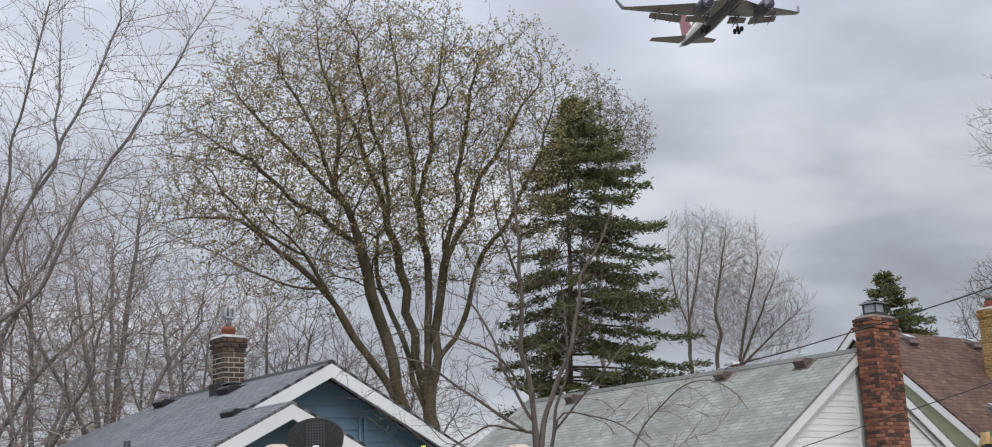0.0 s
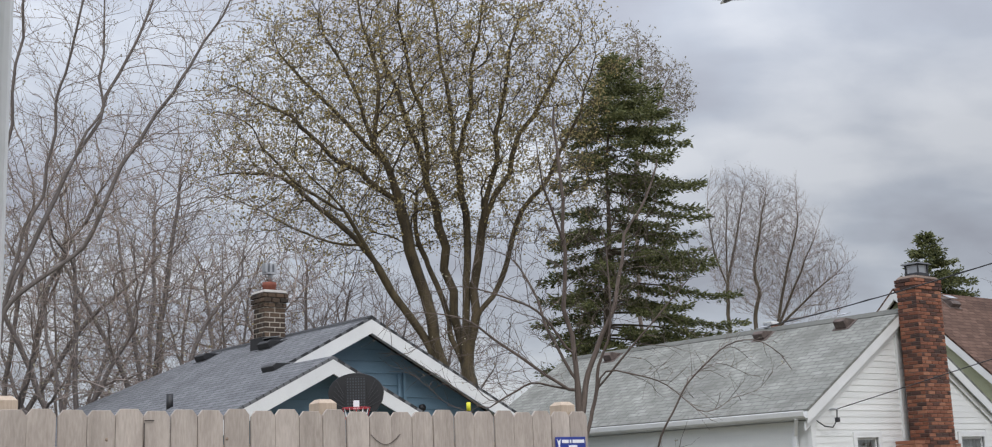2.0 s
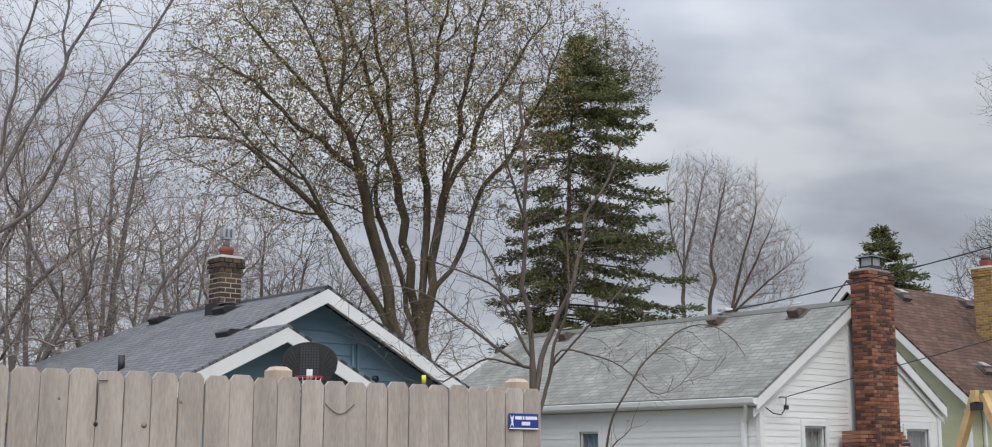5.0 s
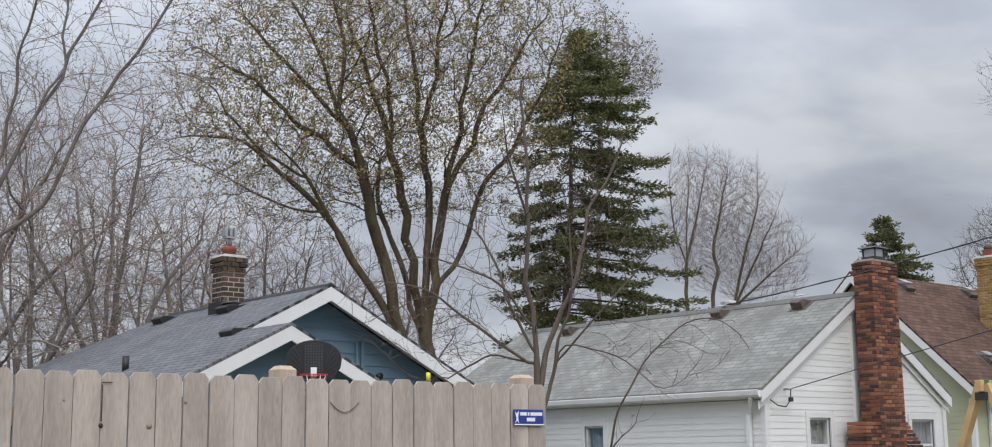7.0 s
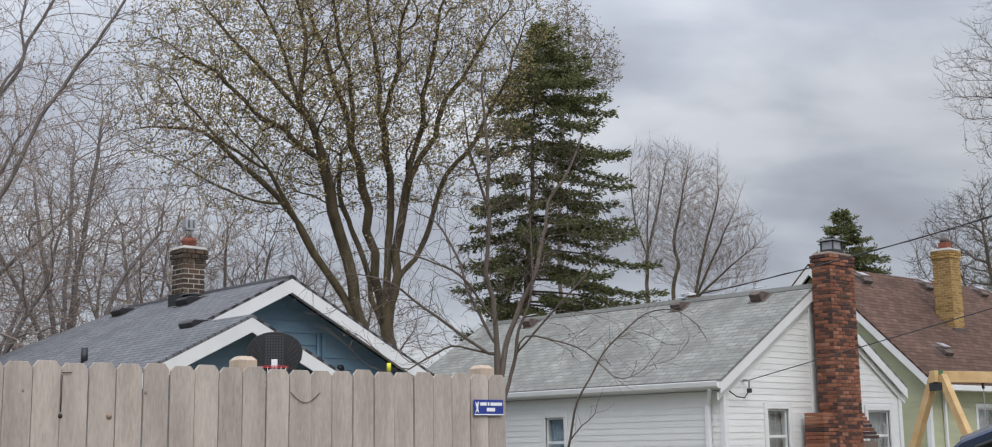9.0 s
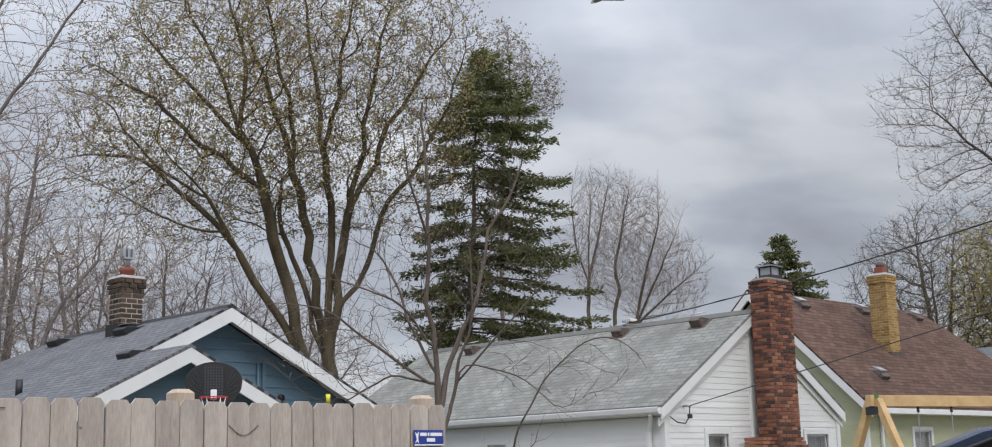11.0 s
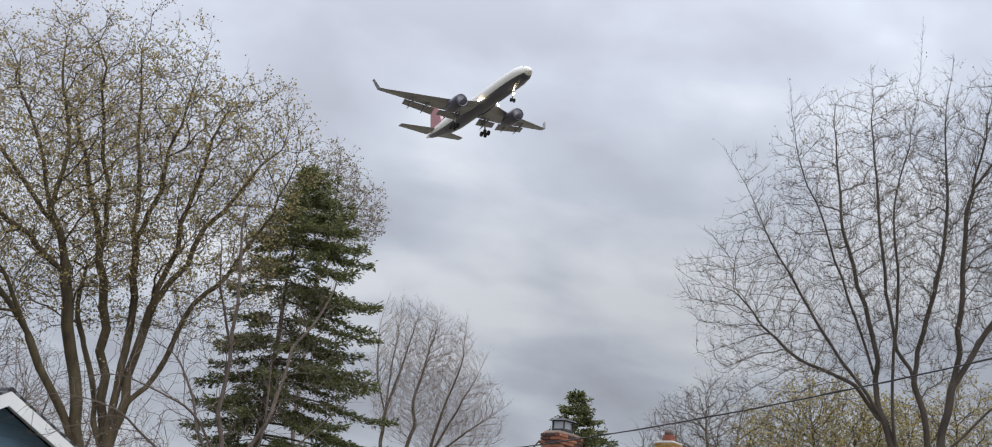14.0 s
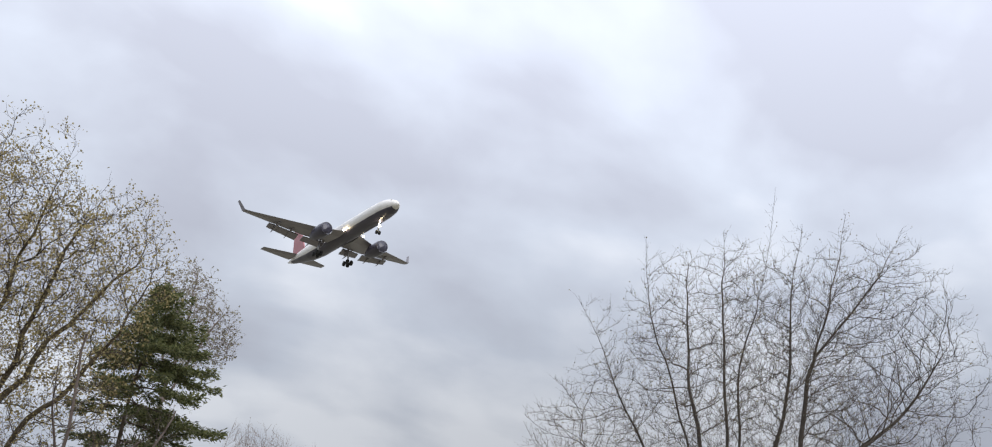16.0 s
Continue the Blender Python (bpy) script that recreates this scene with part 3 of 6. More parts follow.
for k in range(27):
    z1 = 1.98 - 0.071 * k
    for j in range(3):
        add_box(bm, (CX0 - 0.48 + 0.163 * j + 0.08 * (k % 2) * (j > 0), CY0 + 0.004, z1 - 0.061), (CX0 - 0.48 + 0.163 * (j + 1) + 0.08 * (k % 2) * (j < 2) - 0.01, CY1, z1))
tagged(part("shoulder_masonry", bm, RED_BRICK_J, red_chimney), kind="stuff")
part("shoulder_core", box((CX0 - 0.46, CY0 + 0.02, 0), (CX1 + 0.5, CY1 - 0.01, 1.45)), DARK_MORTAR, red_chimney)
part("edge_trim", box((CX0 - 0.035, GY0 - 0.045, 2.0), (CX0 - 0.004, GY0 - 0.01, 4.3)), WHITE_TRIM, red_chimney)
chimney_cap(red_chimney, CX0, CX1, CY0, CY1, 5.02, 0.0, 0.06, DARK_MORTAR)
mx, my = (CX0 + CX1) / 2, (CY0 + CY1) / 2
flue = new("flue_cap")
flue.parent = red_chimney
part("flue_base", box((mx - 0.17, my - 0.15, 5.08), (mx + 0.17, my + 0.15, 5.15), 0.01), DARK_METAL, flue)
for sx in (-0.155, 0.155):
    for sy in (-0.135, 0.135):
        part("post", box((mx + sx - 0.012, my + sy - 0.012, 5.15), (mx + sx + 0.012, my + sy + 0.012, 5.31)), DARK_METAL, flue)
part("mesh_screen", box((mx - 0.145, my - 0.125, 5.15), (mx + 0.145, my + 0.125, 5.30)), GALV, flue)
lid = box((mx - 0.23, my - 0.20, 5.31), (mx + 0.23, my + 0.20, 5.345))
for v in lid.verts:
    if v.co.z > 5.33:
        v.co.x, v.co.y = mx + (v.co.x - mx) * 0.8, my + (v.co.y - my) * 0.8
part("lid", lid, DARK_METAL, flue)

# -- blue bungalow --
blue = thing("bungalow", "blue lap-sided bungalow with a slate grey hip roof and white fascia", "house")
BM, BA, BE, BH = 14.0, 4.78, 2.50, 4.45
BY0, BYR, BYE = 21.5, 28.4, 32.9
bx0, bx1 = BM - BH, BM + BH
WB0, WB1, WY0 = bx0 + 0.45, bx1 - 0.45, BY0 + 0.55
wall(blue, "y", WY0, 0.15, WB0, WB1, 0, 2.55, BLUE_SIDING, (BM, BA - 0.18))
wall(blue, "y", BYE - 0.6, 0.15, WB0, WB1, 0, 2.45, BLUE_SIDING)
wall(blue, "x", WB0, 0.15, WY0 + 0.15, BYE - 0.6, 0, 2.45, BLUE_SIDING)
wall(blue, "x", WB1 - 0.15, 0.15, WY0 + 0.15, BYE - 0.6, 0, 2.45, BLUE_SIDING)
siding(blue, BLUE_SIDING, "y", WY0, -1, WB0, WB1, 0.2, BA - 0.3, 0.235, (BM, BA - 0.18, 2.55), thick=0.022)
slab([(bx0, BYE, BE), (bx0, BY0, BE), (BM, BY0, BA), (BM, BYR, BA)], 0.06, ROOF_BLUE, blue)
slab([(bx1, BY0, BE), (bx1, BYE, BE), (BM, BYR, BA), (BM, BY0, BA)], 0.06, ROOF_BLUE, blue)
slab([(bx1, BYE, BE), (bx0, BYE, BE), (BM, BYR, BA)], 0.06, ROOF_BLUE, blue)
part("ridge_cap", prism([(BM - 0.15, BA - 0.065), (BM, BA + 0.02), (BM + 0.15, BA - 0.065), (BM, BA + 0.006)], "y", BY0, BYR), ROOF_BLUE, blue)
for end in (bx0, bx1):
    rake(blue, "rake_board", "y", BY0, BY0 + 0.04, end, BM, BE - 0.062, BA - 0.062, 0.27)
    rake(blue, "soffit", "y", BY0 + 0.04, WY0, end, BM, BE - 0.10, BA - 0.10, 0.03)
    part("fascia", box((min(end, end + (0.03 if end == bx0 else -0.03)), BY0 + 0.05, BE - 0.22), (max(end, end + (0.03 if end == bx0 else -0.03)), BYE, BE - 0.062)), WHITE_TRIM, blue)
# the lower gable of the porch
porch = new("porch")
porch.parent = blue
PM, PA, PE, PH, PY0 = 11.9, 3.74, 2.56, 2.36, 19.5
px0, px1 = PM - PH, PM + PH
slab([(px0, 23.2, PE), (px0, PY0, PE), (PM, PY0, PA), (PM, 23.2, PA)], 0.06, ROOF_BLUE, porch, "porch_roof")
slab([(px1, PY0, PE), (px1, 22.3, PE), (PM, 22.3, PA), (PM, PY0, PA)], 0.06, ROOF_BLUE, porch, "porch_roof")
for end in (px0, px1):
    rake(porch, "rake_board", "y", PY0, PY0 + 0.04, end, PM, PE - 0.062, PA - 0.062, 0.25)
    rake(porch, "soffit", "y", PY0 + 0.04, PY0 + 0.5, end, PM, PE - 0.09, PA - 0.09, 0.03)
part("porch_wall", prism([(px0 + 0.3, 0), (px1 - 0.3, 0), (px1 - 0.3, PE + 0.02), (PM, PA - 0.12), (px0 + 0.3, PE + 0.02)], "y", PY0 + 0.52, WY0 - 0.03), BLUE_SIDING, porch)
siding(porch, BLUE_SIDING, "y", PY0 + 0.51, -1, px0 + 0.3, px1 - 0.3, 0.2, PA - 0.2, 0.235, (PM, PA - 0.12, PE), thick=0.022)
# vents, pipe and chimney on the near slope
bn = Vector((-(BA - BE), 0, BH))


def on_blue(x):
    return BE + (x - bx0) * (BA - BE) / BH


for (x, y) in ((13.45, 24.55), (13.55, 27.75), (11.85, 21.4)):
    roof_vent(blue, x, y, on_blue(x), bn, (0, 1, 0), BLACK, (0.46, 0.36, 0.13), GALV if x > 13 else None)
part("vent_pipe", tube([(10.65, 23.35, on_blue(10.6) - 0.05), (10.65, 23.35, on_blue(10.6) + 0.32)], 0.065, 12), BLACK, blue)
part("gable_pipe", tube([(14.95, WY0 - 0.05, 2.3), (14.95, WY0 - 0.05, 3.72)], 0.03, 8), BLUE_SIDING, blue)
part("gable_pipe", box((15.05, WY0 - 0.06, 3.0), (15.12, WY0 - 0.02, 3.75)), BLUE_SIDING, blue)
for (x, z, r) in ((15.5, 3.05, 0.07), (14.55, 3.35, 0.05), (16.1, 2.72, 0.07)):
    part("gable_fixture", tube([(x, WY0 - 0.03, z), (x, WY0 - 0.09, z)], r, 12), BLACK, blue)
dark_chimney = new("chimney")
dark_chimney.parent = blue
tagged(dark_chimney, "dark brown brick chimney with a red clay pot")
cx, cy = 13.66, 25.0
brickwork(dark_chimney, "dark", (DARK_BRICK, DARK_BRICK_J), MORTAR, cx - 0.25, cx + 0.25, cy - 0.25, cy + 0.25, 4.3, 5.66, 300, lambda k, n: 0.05 if k >= n - 2 else (0.022 if k == n - 3 else 0.0), 0.105, 0.024)
chimney_cap(dark_chimney, cx - 0.27, cx + 0.27, cy - 0.27, cy + 0.27, 5.66)
part("clay_pot", tube([(cx, cy, 5.70), (cx, cy, 5.82), (cx, cy, 5.84), (cx, cy, 5.92)], [0.15, 0.14, 0.16, 0.15], 14), TERRACOTTA, dark_chimney)
part("metal_cowl", tube([(cx + 0.02, cy, 5.92), (cx + 0.02, cy, 6.22)], 0.05, 10), GALV, dark_chimney)
part("metal_cowl", box((cx - 0.12, cy - 0.10, 6.10), (cx + 0.13, cy + 0.10, 6.14)), GALV, dark_chimney)
for k in (-0.11, 0.0, 0.11):
    part("cowl_fin", box((cx + k - 0.03, cy - 0.08, 6.14), (cx + k + 0.03, cy + 0.08, 6.34), 0.01), GALV, dark_chimney)
part("flashing", box((cx - 0.30, cy - 0.30, 4.2), (cx + 0.28, cy + 0.30, on_blue(cx) + 0.10)), BLACK, dark_chimney)

# -- green house with the brown roof --
green = thing("green_house", "sage green sided house with a steep brown shingle roof", "house")
HX0, HX1, HXR = 29.0, 40.2, 38.3
HY0, HYM, HY1, HE, HA = 16.55, 19.95, 23.35, 2.84, 6.08
wall(green, "x", HX0 + 0.3, 0.15, HY0 + 0.35, HY1 - 0.35, 0, HE, GREEN_SIDING, (HYM, HA - 0.2))
GW = (31.6, 32.5, 1.0, 2.25)
wall(green, "y", HY0 + 0.35, 0.15, HX0 + 0.45, HX1 - 0.3, 0, HE - 0.05, GREEN_SIDING, None, (GW,))
wall(green, "y", HY1 - 0.5, 0.15, HX0 + 0.45, HX1 - 0.3, 0, HE - 0.05, GREEN_SIDING)
wall(green, "x", HX1 - 0.45, 0.15, HY0 + 0.5, HY1 - 0.5, 0, HE - 0.05, GREEN_SIDING)
siding(green, GREEN_SIDING, "x", HX0 + 0.3, -1, HY0 + 0.35, HY1 - 0.35, 0.3, HA - 0.35, 0.15, (HYM, HA - 0.2, HE))
siding(green, GREEN_SIDING, "y", HY0 + 0.35, -1, HX0 + 0.3, HX1 - 0.3, 0.3, HE - 0.1, 0.15, None, ((GW[0] - 0.1, GW[1] + 0.1, GW[2] - 0.07, GW[3] + 0.1),))
window(green, "y", HY0 + 0.35, -1, *GW)
slab([(HX0, HY0, HE), (HX1 + 0.9, HY0, HE), (HXR, HYM, HA), (HX0, HYM, HA)], 0.06, ROOF_BROWN, green)
slab([(HX1 + 0.9, HY1, HE), (HX0, HY1, HE), (HX0, HYM, HA), (HXR, HYM, HA)], 0.06, ROOF_BROWN, green)
slab([(HX1 + 0.9, HY0, HE), (HX1 + 0.9, HY1, HE), (HXR, HYM, HA)], 0.06, ROOF_BROWN, green)
for end in (HY0, HY1):
    rake(green, "rake_board", "x", HX0, HX0 + 0.04, end, HYM, HE - 0.062, HA - 0.062, 0.23)
    rake(green, "soffit", "x", HX0 + 0.04, HX0 + 0.3, end, HYM, HE - 0.09, HA - 0.09, 0.03)
part("gutter", box((HX0 + 0.1, HY0 - 0.10, HE - 0.20), (HX1 + 0.9, HY0 - 0.002, HE - 0.065), 0.01), WHITE_TRIM, green)
part("soffit", box((HX0 + 0.1, HY0, HE - 0.20), (HX1 + 0.9, HY0 + 0.34, HE - 0.185)), WHITE_TRIM, green)
part("corner_board", box((HX0 + 0.26, HY0 + 0.31, 0), (HX0 + 0.38, HY0 + 0.43, HE - 0.2)), WHITE_TRIM, green)
part("downspout", box((HX0 + 0.9, HY0 + 0.26, 0), (HX0 + 0.98, HY0 + 0.33, HE - 0.2), 0.01), WHITE_TRIM, green)
hn = Vector((0, -(HA - HE), HYM - HY0))


def on_green(y):
    return HE + (y - HY0) * (HA - HE) / (HYM - HY0)


for (x, y) in ((31.0, 19.62), (34.3, 19.68), (37.5, 19.7), (31.09, 17.45)):
    roof_vent(green, x, y, on_green(y), hn, (1, 0, 0), RUST, (0.40, 0.40, 0.12), GALV)
yellow_chimney = new("chimney")
yellow_chimney.parent = green
tagged(yellow_chimney, "square yellow brick chimney with a red clay flue")
yx, yy = 33.35, 18.42
brickwork(yellow_chimney, "yellow", (YELLOW_BRICK, YELLOW_BRICK_J), PALE_MORTAR, yx - 0.27, yx + 0.27, yy - 0.27, yy + 0.27, 4.2, 6.60, 300, lambda k, n: 0.03 if k >= n - 3 else 0.0)
chimney_cap(yellow_chimney, yx - 0.28, yx + 0.28, yy - 0.28, yy + 0.28, 6.60)
part("clay_flue", box((yx - 0.13, yy - 0.13, 6.62), (yx + 0.13, yy + 0.13, 6.86), 0.015), TERRACOTTA, yellow_chimney)
part("flue_cap", tube([(yx, yy, 6.86), (yx, yy, 6.95), (yx, yy, 7.02)], [0.13, 0.13, 0.05], 10), RUST, yellow_chimney)
part("flashing", box((yx - 0.30, yy - 0.31, 4.15), (yx + 0.30, yy - 0.1, on_green(yy - 0.3) + 0.12)), RUST, yellow_chimney)

# ---- trees ----


def tubes_mesh(name, polylines, mat, parent, sides):
    """One mesh of many tapering tubes, grouped by their number of points."""
    groups = {}
    for pts, radii in polylines:
        groups.setdefault(len(pts), []).append((pts, radii))
    verts, faces, base = [], [], 0
    ang = np.arange(sides) * 2 * np.pi / sides
    for k, group in groups.items():
        p = np.array([[tuple(q) for q in g[0]] for g in group])
        r = np.array([g[1] for g in group])
        n = len(group)
        way = np.empty_like(p)
        way[:, 1:-1] = p[:, 2:] - p[:, :-2]
        way[:, 0], way[:, -1] = p[:, 1] - p[:, 0], p[:, -1] - p[:, -2]
        way /= np.linalg.norm(way, axis=2, keepdims=True) + 1e-9
        ref = np.where(np.abs(way[:, :1, 2:]) < 0.9, np.array([0.0, 0.0, 1.0]), np.array([1.0, 0.0, 0.0]))
        a = np.cross(way, np.broadcast_to(ref, way.shape))
        a /= np.linalg.norm(a, axis=2, keepdims=True) + 1e-9
        b = np.cross(way, a)
        ring = p[:, :, None] + r[:, :, None, None] * (a[:, :, None] * np.cos(ang)[None, None, :, None] + b[:, :, None] * np.sin(ang)[None, None, :, None])
        verts.append(ring.reshape(-1, 3))
        i, j, s = np.meshgrid(np.arange(n), np.arange(k - 1), np.arange(sides), indexing="ij")
        v0 = base + (i * k + j) * sides + s
        v1 = base + (i * k + j) * sides + (s + 1) % sides
        faces.append(np.stack([v0, v1, v1 + sides, v0 + sides], -1).reshape(-1, 4))
        base += n * k * sides
    return raw_mesh(name, np.concatenate(verts), np.concatenate(faces), mat, parent, sides > 4)


def raw_mesh(name, verts, faces, mat, parent, smooth=False):
    me = bpy.data.meshes.new(name)
    k = faces.shape[1]
    me.vertices.add(len(verts))
    me.vertices.foreach_set("co", verts.astype(np.float32).ravel())
    me.loops.add(faces.size)
    me.loops.foreach_set("vertex_index", faces.astype(np.int32).ravel())
    me.polygons.add(len(faces))
    me.polygons.foreach_set("loop_start", np.arange(len(faces), dtype=np.int32) * k)
    me.polygons.foreach_set("use_smooth", np.full(len(faces), smooth))
    me.update(calc_edges=True)
    me.materials.append(mat)
    ob = new(name, me)
    ob.parent = parent
    return ob


def leaves_mesh(name, spots, size, mat, parent, seed, slim=0.5, per=2, spread=0.1, ways=None, fold=0.3):
    """Small folded leaves strewn round the given places."""
    g = np.random.default_rng(seed)
    p = np.repeat(np.array([tuple(q) for q in spots]), per, axis=0)
    n = len(p)
    p = p + g.normal(0, spread, (n, 3))
    d = g.normal(0, 1, (n, 3)) if ways is None else np.repeat(np.array([tuple(q) for q in ways]), per, axis=0) + g.normal(0, 0.45, (n, 3))
    d /= np.linalg.norm(d, axis=1, keepdims=True) + 1e-9
    s = np.cross(d, g.normal(0, 1, (n, 3)))
    s /= np.linalg.norm(s, axis=1, keepdims=True) + 1e-9
    u = np.cross(d, s)
    ln = size * g.uniform(0.6, 1.3, (n, 1))
    v = np.stack([p, p + d * ln * 0.5 + s * ln * slim * 0.5 + u * ln * slim * fold * 0.5, p + d * ln, p + d * ln * 0.5 - s * ln * slim * 0.5 + u * ln * slim * fold * 0.5], 1).reshape(-1, 3)
    i = np.arange(n)[:, None] * 4
    f = np.concatenate([i + [[0, 1, 2]], i + [[0, 2, 3]]])
    return raw_mesh(name, v, f, mat, parent)


def facing(base):
    """Right and away, as seen from the porch."""
    away = Vector((base.x, base.y, 0)).normalized()
    return Vector((away.y, -away.x, 0)), away


# -- trees whose crowns fill a given room of air, limb by limb --
def smooth_line(ctrl, step):
    """A soft curve through a few bends, in even steps."""
    c = np.array(ctrl, float)
    e = np.concatenate([c[:1] * 2 - c[1:2], c, c[-1:] * 2 - c[-2:-1]])
    t = np.linspace(0, 1, 12, endpoint=False)[:, None]
    out = []
    for i in range(len(c) - 1):
        p0, p1, p2, p3 = e[i:i + 4]
        out.append(0.5 * (2 * p1 + (p2 - p0) * t + (2 * p0 - 5 * p1 + 4 * p2 - p3) * t ** 2 + (3 * p1 - p0 - 3 * p2 + p3) * t ** 3))
    line = np.concatenate(out + [c[-1:]])
    run = np.concatenate([[0], np.cumsum(np.linalg.norm(np.diff(line, axis=0), axis=1))])
    at = np.linspace(0, run[-1], max(2, int(run[-1] / step) + 1))
    return np.stack([np.interp(at, run, line[:, k]) for k in range(3)], 1)


def crown_cloud(g, bodies, count, shell=0.4):
    """Places strewn through ellipsoids (right, away, height, and their three radii), thicker towards the rim."""
    size = np.array([b[3] * b[4] * b[5] for b in bodies])
    out = []
    for b, n in zip(bodies, (count * size / size.sum()).astype(int)):
        d = g.normal(0, 1, (n, 3))
        d /= np.linalg.norm(d, axis=1, keepdims=True)
        # an uneven rim: lobes and gaps
        lobe = 1 + 0.10 * np.sin(d[:, :1] * 5 + d[:, 1:2] * 4 + b[0]) * np.sin(d[:, 2:] * 6 + d[:, 1:2] * 5) + g.normal(0, 0.06, (n, 1))
        out.append(np.array(b[:3]) + d * np.array(b[3:]) * lobe * g.random((n, 1)) ** shell)
    return np.concatenate(out)


def colonize(g, limbs, cloud, step, reach, kill, inertia, lift, wander, low, swing, outward, gnarl, stout):
    """Branches that start on the limbs and feel their way to every place of the cloud. Gives places, parents and directions."""
    cap = 60000
    pos, par, way, used = np.zeros((cap, 3)), np.full(cap, -1), np.zeros((cap, 3)), np.zeros(cap, int)
    least = np.zeros(cap)
    n = 0
    for k, plan in enumerate(limbs):
        start, depth = -1, g.uniform(-0.15, 0.15) * swing
        if n and plan[0][1] > 0.05:
            gap = np.hypot(pos[:n, 0] - plan[0][0], pos[:n, 2] - plan[0][1])
            start = int(np.argmin(gap))
            depth = pos[start, 1]
        out = g.uniform(-swing, swing)
        m = len(plan) - 1
        line = smooth_line([(u, depth + out * (i / m) ** 1.2, z) for i, (u, z) in enumerate(plan)], step)
        if start >= 0:
            line[0] = pos[start]
            line = line[1:]
        if len(line) > 3:
            knots = np.arange(0, len(line) + 3, 3)
            crook = np.stack([np.interp(np.arange(len(line)), knots, g.normal(0, gnarl, len(knots))) for _ in range(3)], 1)
            line += crook * np.minimum(np.arange(len(line)), 4)[:, None] / 4 * np.array((1, 1, 0.4))
        for i, q in enumerate(line):
            pos[n], par[n] = q, start
            d = q - pos[start] if start >= 0 else np.array((0, 0, 1.0))
            way[n] = d / (np.linalg.norm(d) + 1e-9)
            least[n] = stout[k] * (1 - 0.75 * i / len(line)) if stout else 0.0
            start, n = n, n + 1
    heart = np.array((cloud[:, 0].mean() * 0.7, 0.0, low))
    near, dist = np.zeros(len(cloud), int), np.full(len(cloud), 1e9)

    def meet(a, b):
        """Tells the cloud about the branch ends a to b."""
        ids = np.arange(a, b)
        ids = ids[pos[ids, 2] > low]
        for c in range(0, len(ids), 400):
            part_ids = ids[c:c + 400]
            d = ((cloud[:, None] - pos[None, part_ids]) ** 2).sum(2)
            j = d.argmin(1)
            best = d[np.arange(len(cloud)), j]
            closer = best < dist
            near[closer], dist[closer] = part_ids[j[closer]], best[closer]

    meet(0, n)
    for _ in range(140):
        keep = dist > kill * kill
        cloud, near, dist = cloud[keep], near[keep], dist[keep]
        live = (dist < reach * reach) & (used[near] < 4)
        if not live.any():
            break
        ids = near[live]
        pull = cloud[live] - pos[ids]
        pull /= np.linalg.norm(pull, axis=1, keepdims=True) + 1e-9
        total = np.zeros((n, 3))
        np.add.at(total, ids, pull)
        grow = np.unique(ids)
        d = total[grow]
        d /= np.linalg.norm(d, axis=1, keepdims=True) + 1e-9
        fresh = used[grow] == 0
        d += way[grow] * inertia * np.where(fresh, 1.0, 0.35)[:, None] + g.normal(0, wander, d.shape)
        away = pos[grow] - heart
        d += away / (np.linalg.norm(away, axis=1, keepdims=True) + 1e-9) * outward
        d[:, 2] += lift
        d /= np.linalg.norm(d, axis=1, keepdims=True) + 1e-9
        used[grow] += 1
        # no shoot turns back on itself or into the crown
        ray = away / (np.linalg.norm(away, axis=1, keepdims=True) + 1e-9)
        good = ((d * way[grow]).sum(1) > np.where(fresh, 0.72, 0.1)) & ((d * ray).sum(1) > 0.12) & (d[:, 2] > (-0.05 if lift > 0.2 else -0.6))
        grow, d = grow[good], d[good]
        if not len(grow):
            continue
        a, b = n, min(n + len(grow), cap)
        grow, d = grow[:b - a], d[:b - a]
        pos[a:b], par[a:b], way[a:b] = pos[grow] + d * step, grow, d
        n = b
        meet(a, b)
        if n >= cap:
            break
    return pos[:n], par[:n], way[:n], least[:n]


